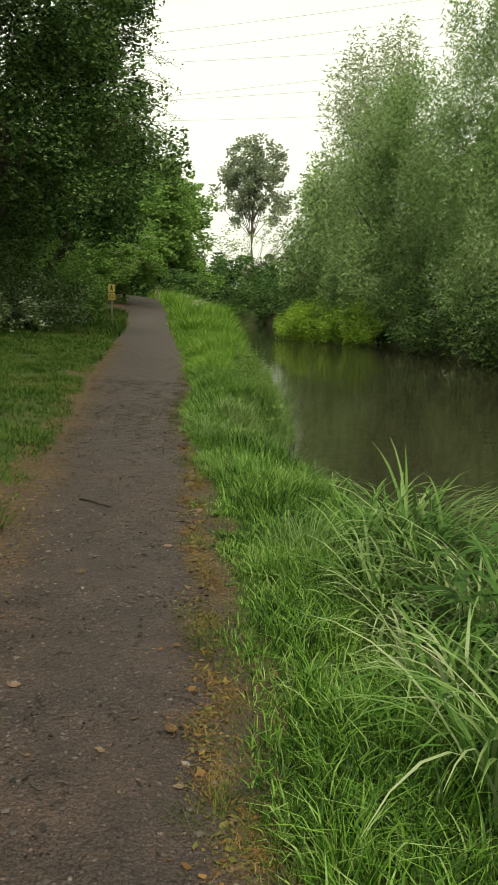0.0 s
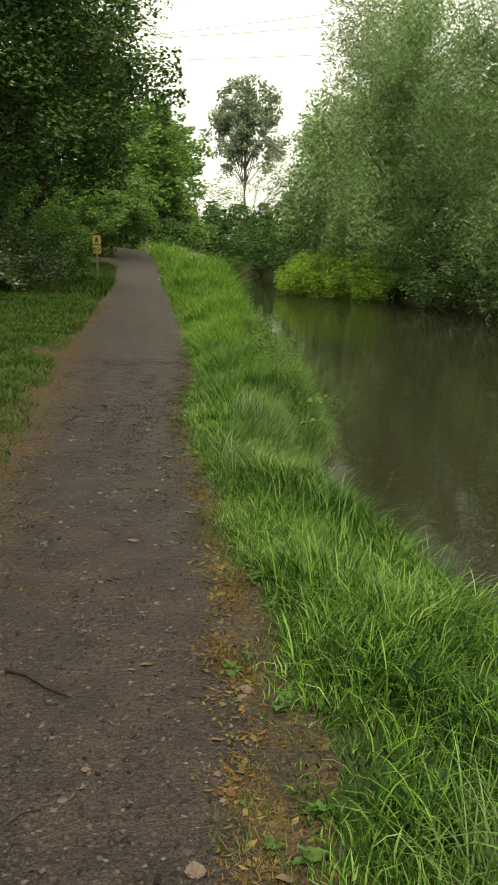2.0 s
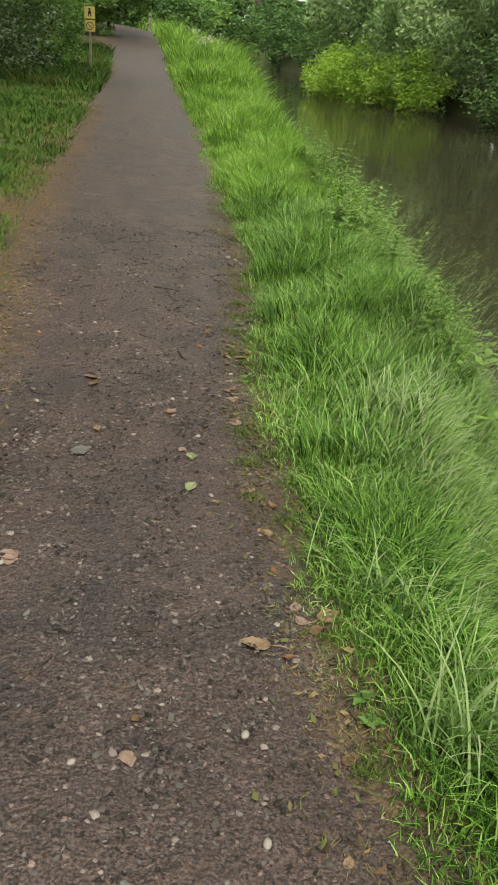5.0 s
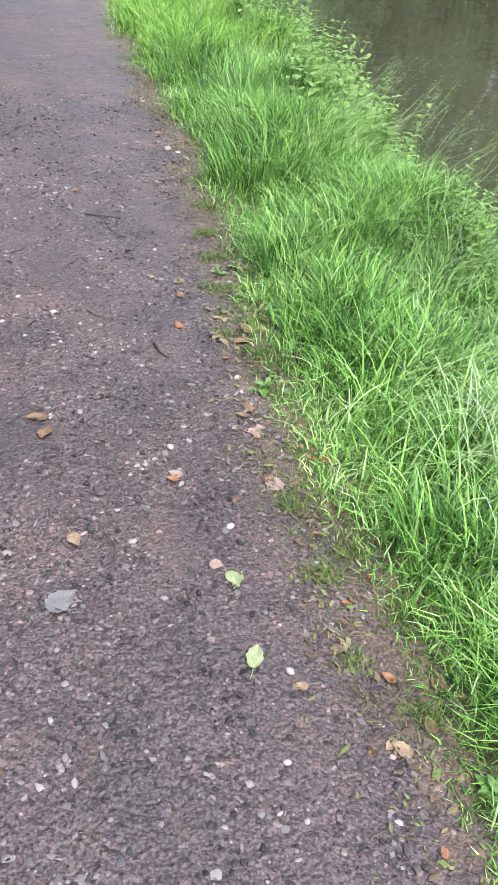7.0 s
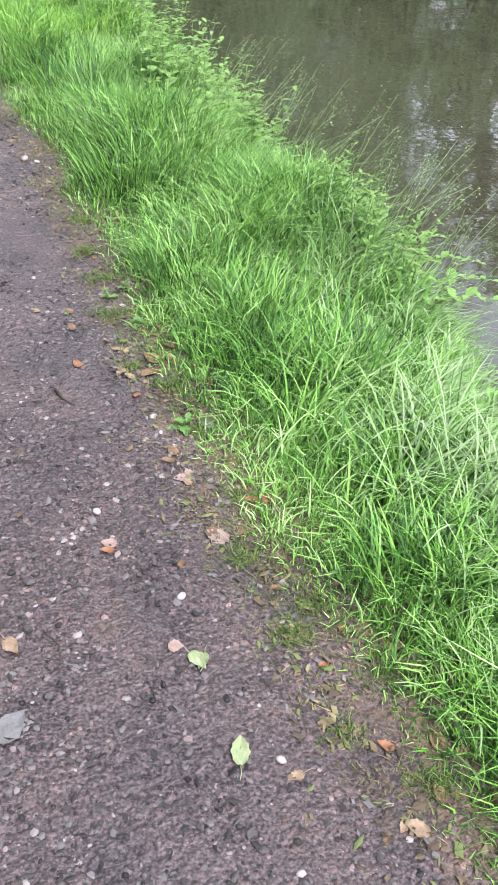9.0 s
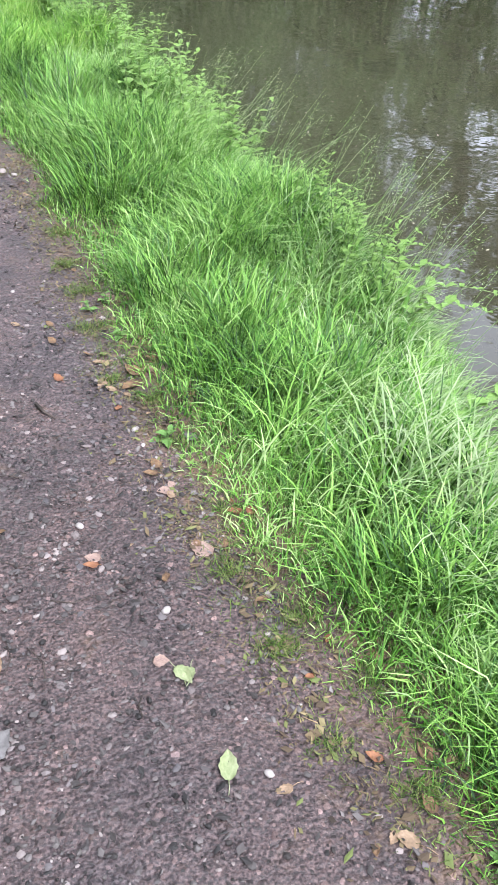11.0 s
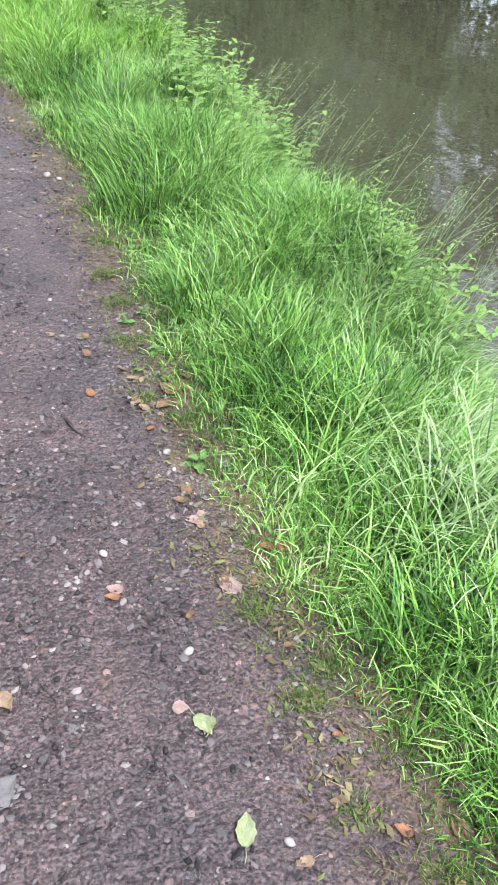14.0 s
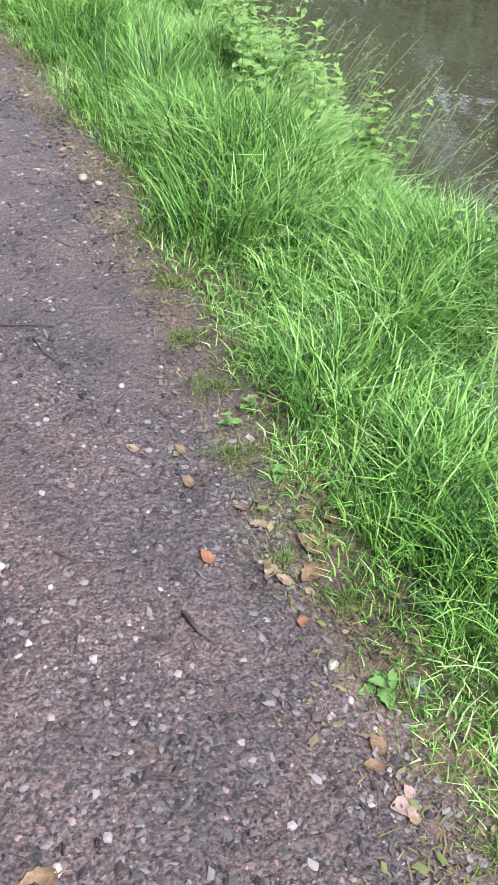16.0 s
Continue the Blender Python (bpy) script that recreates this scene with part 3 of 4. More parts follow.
tree("thorn_scrub", "half-bare thorn scrub with thin twigs behind the hedge", (0.5, 100, 0.5),
     [(-1, 100, 5.5, 4, 3, 5), (7, 98, 7, 4, 3, 6), (11, 95, 9, 3, 3, 7)], 220, 30, 1.0, (0.4, 0.16), M_SILVER, 39, 0.14, limbs=90, category="bush")

tree("hawthorn_bush", "low dark hawthorn bush behind the marker post", (-5, 57, 1),
     [(-3.2, 54.5, 2.0, 2.0, 2, 1.5), (-6.5, 56, 2.4, 2.6, 2, 2.0), (-10.5, 54, 2.6, 2.6, 3, 2.2)], 200, 60, 0.6, (0.3, 0.16), M_MID, 42, 0.08, category="bush", limbs=6, inner=0.4)
tree("willow_scrub", "grey-green willow scrub at the far bend of the canal", (4.4, 60, -0.6),
     [(5.4, 53, 1.2, 1.2, 4, 1.8), (4.2, 61, 1.2, 1.4, 4, 1.8), (1.6, 69, 1.1, 2.2, 3, 1.7), (-2.4, 75, 1.1, 3, 3, 1.7)], 220, 50, 0.6, (0.36, 0.14), M_MID, 41, 0.06, category="bush", limbs=6, inner=0.4)
# cream flower heads of the elder
rngf = np.random.default_rng(3)
for k in range(16):
    a, e = rngf.uniform(-2.6, -0.6), rngf.uniform(-0.4, 0.9)
    c = np.array([-5.2 + 1.7 * math.cos(a), 39.6 + 2.4 * math.sin(a), 3.9 + 1.8 * e])
    pts = c + rngf.normal(size=(40, 3)) * [0.12, 0.12, 0.03]
    v, q = leaf_arrays(rngf, pts, 0.06, 0.05)
    tagged(soup("flower_head", v - np.array([-5.8, 40, 1]), q, M_FLOWER, False, elder), "flat cream flower head", kind="stuff")

rngh = np.random.default_rng(6)
for k in range(12):
    z0 = rngh.uniform(5.2, 8.6)
    reach, up, back = rngh.uniform(1.3, 2.1), rngh.uniform(0.3, 0.9), rngh.uniform(-1.5, 1.0)
    f = np.linspace(0, 1, 9)[:, None]
    line = np.array([-2.7, 13.6 + back, z0]) + np.concatenate([f * reach, f * 0.2, up * np.sin(f * 2.2) - 0.35 * f * f], 1)
    bm = bmesh.new()
    tube(bm, line - np.array([-7.2, 14, 0.4]), np.linspace(0.012, 0.004, 9), 4)
    shoot = part("shoot", bm, M_BARK, hawthorn)
    pts = line[rngh.integers(1, 9, 70)] + rngh.normal(size=(70, 3)) * [0.09, 0.05, 0.05]
    v, q = leaf_arrays(rngh, pts, 0.07, 0.04)
    tagged(soup("foliage", v - np.array([-7.2, 14, 0.4]), q, M_DARK, False, shoot), kind="stuff")

# woods that close the view
def wood(name, label, blobs, n, leaf, mat, seed):
    r = np.random.default_rng(seed)
    b = np.array(blobs, float)
    share = (b[:, 3] * b[:, 5])
    pick = r.choice(len(b), n, p=share / share.sum())
    u = r.normal(size=(n, 3))
    u /= np.linalg.norm(u, axis=1, keepdims=True)
    bump = 1 + 0.16 * np.sin(u[:, 0] * 9 + pick) * np.sin(u[:, 2] * 8 + 2 * pick)
    c = b[pick, :3] + u * (r.uniform(0.75, 1.05, n) * bump)[:, None] * b[pick, 3:]
    c[:, 2] = np.maximum(c[:, 2], 0.2)
    v, q = leaf_arrays(r, c, leaf[0], leaf[1])
    return tagged(soup(name, v, q, mat, False), label, "woodland", kind="stuff")


wood("far_woods", "distant belt of mixed trees beyond the canal",
     [(-30, 90, 5, 14, 6, 8), (-14, 95, 4, 8, 5, 6), (14, 110, 4, 10, 5, 5), (30, 95, 6, 12, 8, 9), (-22, 60, 5, 6, 12, 7), (20, 60, 6, 5, 14, 8), (-45, 130, 6, 20, 8, 9), (3, 135, 3, 14, 5, 3.5)], 16000, (1.3, 0.7), M_MID, 51)
wood("hedgerow_wood", "dark overgrown hedgerow wood along the verge",
     [(-11, 10, 6, 3, 6, 6), (-12, 22, 6, 3.5, 8, 7), (-11, 34, 4, 3.5, 7, 5), (-12, -6, 4, 3, 8, 5), (-14, 48, 4, 4, 8, 5), (-10, -20, 4, 4, 8, 6)], 30000, (0.5, 0.28), M_DARK, 52)
wood("far_bank_wood", "leafy trees behind the far bank of the canal",
     [(18, 0, 4, 3, 10, 5), (18, 16, 5, 3, 10, 6), (16, 34, 5, 3, 9, 7), (18, -18, 6, 4, 12, 8)], 20000, (0.7, 0.35), M_MID, 53)

# ---- bank grass ----
def short_arrays(rng, x, y, z, h, w, lean, turn):
    """Short turf blades, one quad each."""
    d = np.stack([np.cos(turn), np.sin(turn), np.zeros(len(x))], 1)
    side = np.stack([-np.sin(turn), np.cos(turn), np.zeros(len(x))], 1) * (w / 2)[:, None]
    root = np.stack([x, y, z], 1)
    tip = root + np.array([0, 0, 1.0]) * h[:, None] + d * (h * lean)[:, None]
    v = np.stack([root - side, root + side, tip + side * 0.25, tip - side * 0.25], 1)
    return v.reshape(-1, 3), np.arange(4 * len(x)).reshape(-1, 4)


def scatter(rng, y0, y1, n, xa, xb):
    y = rng.uniform(y0, y1, n)
    a, b = xa(y), xb(y)
    return a + (b - a) * rng.random(n), y


def ragged(x, y):
    """How far the grass has grown over the path's edge at a place, -1 to 1."""
    return 0.6 * np.sin(y * 5.7 + 0.8 * np.sin(y * 13)) + 0.4 * np.sin(y * 16.3 + x * 4)


def grass(name, label, bands, xa, xb, mat, edge=0.3, tufts=0.55, simple=False):
    rng = np.random.default_rng(7)
    V, Q, k = [], [], 0
    for y0, y1, n, h0, h1, w in bands:
        x, y = scatter(rng, y0, y1, n, xa, xb)
        c = rng.integers(0, n, n)
        c = c - c % 24
        gather = rng.random(n) < tufts
        spread = 0.035 + 0.004 * np.maximum(y, 0)
        tx, ty = x[c] + rng.normal(size=n) * spread, y[c] + rng.normal(size=n) * spread
        turn = np.where(gather, np.arctan2(ty - y[c], tx - x[c]) + rng.normal(size=n) * 0.5, rng.uniform(0, 6.28, n))
        x, y = np.where(gather, tx, x), np.where(gather, ty, y)
        inside = np.abs(x - xa(y)) * np.sign((x - xa(y)) * (xb(y) - xa(y)))
        keep = inside > 0.06 * ragged(x, y) - 0.07 + rng.random(n) ** 1.5 * np.where(y > -2.5, 0.34, 0.2) + 0.07 * np.clip((y - 0.2) / 0.5, 0, 1) * np.clip((4 - y) / 1.0, 0, 1)
        x, y, turn, inside, gather = x[keep], y[keep], turn[keep], inside[keep], gather[keep]
        n = len(x)
        lush = 0.72 + 0.45 * np.sin(x * 4.3 + 1.3 * np.sin(y * 2.1)) * np.sin(y * 3.3 + x) + 0.25 * gather
        h = rng.uniform(h0, h1, n) * lush * np.clip(inside / edge + 0.05 + 0.15 * ragged(y, x), 0.14, 1)
        v, q = (short_arrays if simple else blade_arrays)(rng, x, y, ground_z(x, y) - 0.01, h, w * rng.uniform(0.6, 1.4, n), rng.uniform(0.25, 1.2, n) * (1.7 if simple else 1.0), turn)
        V.append(v), Q.append(q + k)
        k += len(v)
    return tagged(soup(name, np.concatenate(V), np.concatenate(Q), mat), label, "grass", kind="stuff")


grass("bank_grass", "lush bright green long grass on the canal bank",
      [(-16, -11, 8000, 0.12, 0.3, 0.012), (-11, -4, 56000, 0.09, 0.22, 0.0055), (-4, 0.9, 76000, 0.06, 0.18, 0.0042), (0.9, 4, 56000, 0.1, 0.31, 0.0046)],
      path_right, lambda y: near_bank(y) - 0.12, M_GRASS, 0.4)
grass("meadow_grass", "tall yellow-green meadow grass further along the canal bank",
      [(4, 9, 36000, 0.14, 0.34, 0.007), (9, 18, 30000, 0.18, 0.45, 0.011), (18, 28, 16000, 0.3, 0.75, 0.02), (28, 48, 14000, 0.45, 1.1, 0.03)],
      path_right, lambda y: near_bank(y) - 0.12, M_MEADOW, 0.5)
grass("edge_turf", "short mossy turf at the trodden edge of the path",
      [(-12, -3, 36000, 0.015, 0.05, 0.0035), (-3, 5, 52000, 0.01, 0.038, 0.0026)], lambda y: path_right(y) - 0.1 + 0.09 * np.sin(y * 8.3 + 2 * np.sin(y * 3.1)), lambda y: path_right(y) + 0.42, M_TURF, 0.1, 0.75, True)
grass("verge_grass", "short mown grass on the verge beside the path",
      [(-15, -5, 24000, 0.04, 0.09, 0.02), (-5, 0, 50000, 0.03, 0.07, 0.01), (0, 6, 64000, 0.03, 0.075, 0.011), (6, 14, 52000, 0.04, 0.1, 0.017), (14, 30, 26000, 0.1, 0.28, 0.035)],
      lambda y: path_left(y), lambda y: path_left(y) - np.where(y < 6, 3.4, 4.5), M_LAWN, 0.15, 0.3, True)


grass("rough_grass", "rough grass under the trees beyond the verge",
      [(-15, 30, 20000, 0.06, 0.2, 0.028)], lambda y: path_left(y) - 3.2, lambda y: path_left(y) - 8.5, M_LAWN, 0.15, 0.4, True)


def edge_litter(name, label, edge, sign, y0, y1, n, width, mat, seed):
    """Dead stems, moss and trodden blades lying along an edge of the path."""
    r = np.random.default_rng(seed)
    y = r.uniform(y0, y1, n)
    x = edge(y) + sign * (r.normal(size=n) * width + 0.03 + 0.05 * ragged(0, y))
    patch = np.sin(y * 6.1 + 2 * np.sin(y * 2.7)) + 0.8 * np.sin(x * 23 + y * 11) + r.normal(size=n) * 0.6
    x, y = x[patch > 0], y[patch > 0]
    n = len(x)
    h = r.uniform(0.003, 0.012, n)
    v, q = short_arrays(r, x, y, ground_z(x, y) + 0.008, h, r.uniform(0.002, 0.005, n), r.uniform(0.8, 3.0, n), r.uniform(0, 6.28, n))
    return tagged(soup(name, v, q, mat), label, "litter", kind="stuff")


edge_litter("dry_grass", "trodden straw, moss and dead stems along the path edge", path_right, 1, -12, -2.6, 34000, 0.05, M_LITTER, 81)
edge_litter("dry_grass", "flattened moss, roots and dead stems along the path edge", path_right, 1, -2.6, 4, 15000, 0.07, M_MOSS, 88)
edge_litter("dry_grass", "dead brown grass along the worn edge of the verge", path_left, -1, -8, 12, 26000, 0.12, M_LITTER, 82)


def flakes(name, label, place, size, mat, seed, category="litter"):
    """Flat broken bits of leaf, bark or stem lying on the ground at the points place() gives."""
    r = np.random.default_rng(seed)
    x, y = place(r)
    n = len(x)
    a, L = r.uniform(0, 6.28, n), size[0] * (size[1] / size[0]) ** (r.random(n) ** 1.8)
    W = L * r.uniform(0.25, 0.7, n)
    d = np.stack([np.cos(a), np.sin(a), r.normal(size=n) * 0.22], 1) * (L / 2)[:, None]
    e = np.stack([-np.sin(a), np.cos(a), r.normal(size=n) * 0.3], 1) * (W / 2)[:, None]
    c = np.stack([x, y, ground_z(x, y) + 0.011 + L * 0.1], 1)
    lift = np.stack([np.zeros(n), np.zeros(n), L * 0.12], 1)
    v = np.stack([c - d, c - d * 0.2 + e, c + d + lift, c + d * 0.3 - e], 1).reshape(-1, 3)
    return tagged(soup(name, v, np.arange(4 * n).reshape(-1, 4), mat, False), label, category, kind="stuff")


def along(edge, sign, y0, y1, n, width, patchy=0.2):
    """Points in uneven patches along an edge of the path."""
    def place(r):
        y = r.uniform(y0, y1, n)
        x = edge(y) + sign * (r.normal(size=n) * width - 0.01 + 0.05 * ragged(0, y))
        keep = np.sin(y * 3.7 + 2 * np.sin(y * 1.9)) + r.normal(size=n) * 0.8 > -patchy
        return x[keep], y[keep]
    return place


def worn(x, y):
    """Where loose stuff gathers on the path, 0 to 1; low where feet have pressed it smooth."""
    return np.clip(0.45 + 0.3 * np.sin(x * 5.1 + 2 * np.sin(y * 1.3)) * np.sin(y * 3.7 + x * 2) + 0.25 * np.sin(x * 17 + 2 * np.sin(y * 9)) * np.sin(y * 13 - x * 5), 0.05, 1)


def over_path(y0, y1, n):
    def place(r):
        x, y = scatter(r, y0, y1, n, lambda y: path_left(y) - 0.02, lambda y: path_right(y) + 0.05)
        keep = r.random(n) < worn(x, y) ** 1.4 * 1.6
        return x[keep], y[keep]
    return place


flakes("leaf_litter", "crumbled tan and orange dead leaves along the path edge", along(path_right, 1, -12, -2.5, 4200, 0.05, 0.6), (0.008, 0.036), M_LITTER, 83)
flakes("leaf_litter", "broken dead leaves and moss along the path edge", along(path_right, 1, -2.5, 4, 3400, 0.06), (0.008, 0.034), M_MOSS, 84)
flakes("leaf_litter", "fallen leaf scraps along the edge of the verge", along(path_left, -1, -10, 12, 5200, 0.1, 0.6), (0.01, 0.036), M_LITTER, 85)
flakes("bark_crumbs", "dark crumbs of bark and leaf trodden into the path", over_path(-3, 3.2, 13000), (0.006, 0.028), M_CHIP, 86, "debris")
flakes("bark_crumbs", "dark crumbs of bark on the older stretch of path", over_path(-12, -3, 8000), (0.008, 0.034), M_CHIP, 87, "debris")


def tussock(x, y, size, n, seed, mat):
    """One thick tuft of grass whose long blades spill outwards."""
    r = np.random.default_rng(seed)
    a = r.uniform(0, 6.28, n)
    d = size * 0.55 * np.sqrt(r.random(n))
    px, py = x + np.cos(a) * d, y + np.sin(a) * d
    v, q = arching_arrays(r, px - x, py - y, ground_z(px, py) - float(ground_z(x, y)) - 0.01, size * r.uniform(0.55, 1.1, n), 0.0042 * r.uniform(0.6, 1.3, n), a + r.normal(size=n) * 1.1, 5, 0.95)
    ob = soup("grass_tuft", v, q, mat)
    ob.location = (x, y, float(ground_z(x, y)))
    return tagged(ob, "thick tuft of long bright grass on the bank", "grass", kind="stuff")


def moss_clump(x, y, radius, seed):
    """A low cushion of moss and fine turf creeping on to the path."""
    r = np.random.default_rng(seed)
    n = int(90000 * radius ** 2)
    a, d = r.uniform(0, 6.28, n), radius * np.sqrt(r.random(n))
    d = d * (0.7 + 0.3 * np.sin(3 * a + seed) + 0.2 * np.sin(7 * a + 2 * seed))
    px, py = np.cos(a) * d * 1.3, np.sin(a) * d
    base = float(ground_z(x, y)) + 0.008
    z = ground_z(x + px, y + py) + 0.006 - base
    v, q = short_arrays(r, px, py, z, r.uniform(0.006, 0.022, n) * (1.2 - d / radius * 0.6), r.uniform(0.0018, 0.0035, n), r.uniform(0.4, 1.8, n), r.uniform(0, 6.28, n))
    ob = soup("moss_clump", v, q, M_TURF)
    ob.location = (x, y, base)
    return tagged(ob, "low olive-green cushion of moss and turf on the path edge", "moss", kind="stuff")


for k, (x, y, radius) in enumerate([(0.05, -0.62, 0.05), (0.07, -0.87, 0.065), (0.08, -1.13, 0.045), (0.1, 0.14, 0.06), (0.0, 0.28, 0.05), (0.1, 1.46, 0.08), (0.12, 1.78, 0.08), (0.22, -1.04, 0.07), (0.19, -1.28, 0.06), (0.16, -0.81, 0.06),
                                    (0.02, 0.62, 0.07), (0.06, 0.9, 0.08), (0.05, 1.15, 0.07), (0.12, -0.42, 0.05), (0.08, -0.1, 0.05), (0.26, -1.5, 0.06), (0.27, -1.85, 0.07), (0.3, -2.3, 0.06)]):
    moss_clump(x, y, radius, 600 + k)
rngg = np.random.default_rng(14)
for k, (x, y, size) in enumerate([(0.38, 0.72, 0.3), (0.5, 0.42, 0.26), (0.62, 0.02, 0.27), (0.52, -0.85, 0.2), (0.58, -0.5, 0.24), (0.36, 1.7, 0.32), (0.5, 2.3, 0.38), (0.42, 3.0, 0.4), (0.75, -1.3, 0.26)]):
    tussock(x, y, size, 210, 500 + k, M_GRASS)
for k in range(26):
    y = rngg.uniform(-6, 6)
    f = rngg.uniform(0.25, 0.95)
    tussock(float(path_right(y)) * (1 - f) + float(near_bank(y)) * f, y, rngg.uniform(0.2, 0.32), 140, 520 + k, M_GRASS if k % 3 else M_STRAW)


def long_grass(name, label, y0, y1, n, near, far, length, width, mat, seed, arch=1.5, steps=5):
    rng = np.random.default_rng(seed)
    x, y = scatter(rng, y0, y1, n, near, far)
    c = rng.integers(0, n, n)
    c = c - c % 16
    x, y = x[c] + rng.normal(size=n) * 0.04, y[c] + rng.normal(size=n) * 0.04
    turn = np.where(rng.random(n) < 0.35, rng.normal(size=n) * 0.7 - 0.3, rng.uniform(0, 6.28, n))
    v, q = arching_arrays(rng, x, y, ground_z(x, y) - 0.01, rng.uniform(*length, n) * (0.8 + 0.3 * np.sin(x * 5 + y * 3)), width * rng.uniform(0.6, 1.3, n), turn, steps, arch)
    return tagged(soup(name, v, q, mat), label, "grass", kind="stuff")


long_grass("meadow_grass", "long arching bright green grass blades by the water", -4, 4.5, 13000, lambda y: path_right(y) + 0.32 + 0.1 * np.sin(y * 4.7), lambda y: near_bank(y) - 0.05, (0.12, 0.3), 0.0045, M_GRASS, 61, 1.2)
long_grass("meadow_grass", "long pale grass hanging over the canal edge", -3, 7, 8000, lambda y: near_bank(y) - 0.75, lambda y: near_bank(y) - 0.02, (0.16, 0.4), 0.0045, M_STRAW, 62, 1.4)
long_grass("meadow_grass", "pale flattened grass lying towards the water", -1.6, 1.4, 2000, lambda y: path_right(y) + 0.5, lambda y: near_bank(y) - 0.05, (0.14, 0.34), 0.0036, M_STRAW, 66, 2.2)
long_grass("meadow_grass", "rank tussocky grass beside the path", -11, -4, 7500, lambda y: path_right(y) + 0.3, lambda y: near_bank(y) - 0.05, (0.14, 0.32), 0.0055, M_GRASS, 63)
long_grass("reed_bed", "clump of broad arching reed leaves on the bank", -8.3, -6.0, 2500, lambda y: path_right(y) + 0.75, lambda y: near_bank(y) + 0.05, (0.4, 0.9), 0.016, M_REED, 64, 1.7, 7)
long_grass("reed_bed", "tall reed leaves standing at the water's edge", -7.6, -6.2, 110, lambda y: near_bank(y) - 0.7, lambda y: near_bank(y) + 0.05, (0.9, 1.3), 0.017, M_REED, 65, 1.55, 7)


# ---- stones of the path ----
def ico():
    bm = bmesh.new()
    bmesh.ops.create_icosphere(bm, subdivisions=1, radius=1)
    v = np.array([p.co[:] for p in bm.verts])
    f = np.array([[p.index for p in t.verts] for t in bm.faces])
    bm.free()
    return v, f


ICO_V, ICO_F = ico()


def stones(name, label, bands, mat, seed, flat=0.42):
    rng = np.random.default_rng(seed)
    V, Q, k = [], [], 0
    for y0, y1, n, s0, s1 in bands:
        x, y = scatter(rng, y0, y1, n, lambda y: path_left(y) - 0.02, lambda y: path_right(y) + 0.05)
        keep = rng.random(n) < worn(x, y) ** 1.2 * 1.7
        x, y, n = x[keep], y[keep], int(keep.sum())
        s = s0 * (s1 / s0) ** (rng.random(n) ** 2.6)
        a = rng.uniform(0, 6.28, n)
        shape = rng.uniform(0.55, 1.0, (n, 3)) * [1.0, 0.85, flat]
        v = ICO_V[None] * (shape * s[:, None])[:, None] * (1 + 0.18 * rng.normal(size=(n, len(ICO_V), 1)))
        r = np.stack([v[..., 0] * np.cos(a)[:, None] - v[..., 1] * np.sin(a)[:, None], v[..., 0] * np.sin(a)[:, None] + v[..., 1] * np.cos(a)[:, None], v[..., 2]], -1)
        r += np.stack([x, y, ground_z(x, y) + 0.008 + s * 0.03], 1)[:, None]
        V.append(r.reshape(-1, 3))
        Q.append((ICO_F[None] + (np.arange(n) * len(ICO_V))[:, None, None]).reshape(-1, 3) + k)
        k += n * len(ICO_V)
    return tagged(soup(name, np.concatenate(V), np.concatenate(Q), mat, False), label, "gravel", kind="stuff")


stones("path_gravel", "dark grey and brown gravel trodden into the path", [(-10, -3, 3000, 0.004, 0.02), (-3, 3.2, 10500, 0.003, 0.015), (3.2, 9, 1200, 0.007, 0.02)], M_STONE, 71)
stones("path_gravel", "pale flint chips scattered over the path", [(-10, -3, 260, 0.004, 0.014), (-3, 3.2, 620, 0.003, 0.013), (3.2, 9, 130, 0.007, 0.018)], M_FLINT, 72)


stones("path_gravel", "flat grey stones worn level with the path", [(-11, -3, 1500, 0.008, 0.02), (-3, 3.2, 3000, 0.005, 0.016), (3.2, 9, 200, 0.01, 0.02)], M_SLATE, 73, 0.2)
stones("path_gravel", "dark wet grit standing proud of the path", [(-10, -3, 2500, 0.005, 0.012), (-3, 3.2, 16000, 0.0038, 0.012)], M_CHIP, 74, 0.7)


# ---- single things on the path ----
def leaf_mesh(name, length, width, curl, fold, mat, stalk=0.3, teeth=0.08):
    """A broad leaf with midrib fold, curled tip, toothed rim and a stalk; its base at the origin, along +y."""
    bm = bmesh.new()
    cols, rows_ = 5, 9
    grid = []
    for j in range(rows_):
        f = j / (rows_ - 1)
        half = width / 2 * math.sin(math.pi * min(0.06 + f * 0.94, 1) ** 0.8) + 0.0004
        half *= 1 + teeth * (1 if j % 2 else -1)
        row = []
        for i in range(cols):
            u = i / (cols - 1) * 2 - 1
            row.append(bm.verts.new((u * half, f * length, abs(u) * half * fold + curl * length * (f - 0.4) ** 2 + 0.002 * math.sin(9 * u + 7 * f))))
        grid.append(row)
    for j in range(rows_ - 1):
        for i in range(cols - 1):
            bm.faces.new((grid[j][i], grid[j][i + 1], grid[j + 1][i + 1], grid[j + 1][i])).smooth = True
    if stalk:
        tube(bm, [(0, 0.003, curl * length * 0.16), (0.002, -length * stalk * 0.5, 0.003), (0, -length * stalk, 0.001)], [0.0012, 0.001, 0.0008], 4)
    me = bpy.data.meshes.new(name)
    bm.to_mesh(me)
    bm.free()
    me.materials.append(mat)
    return me


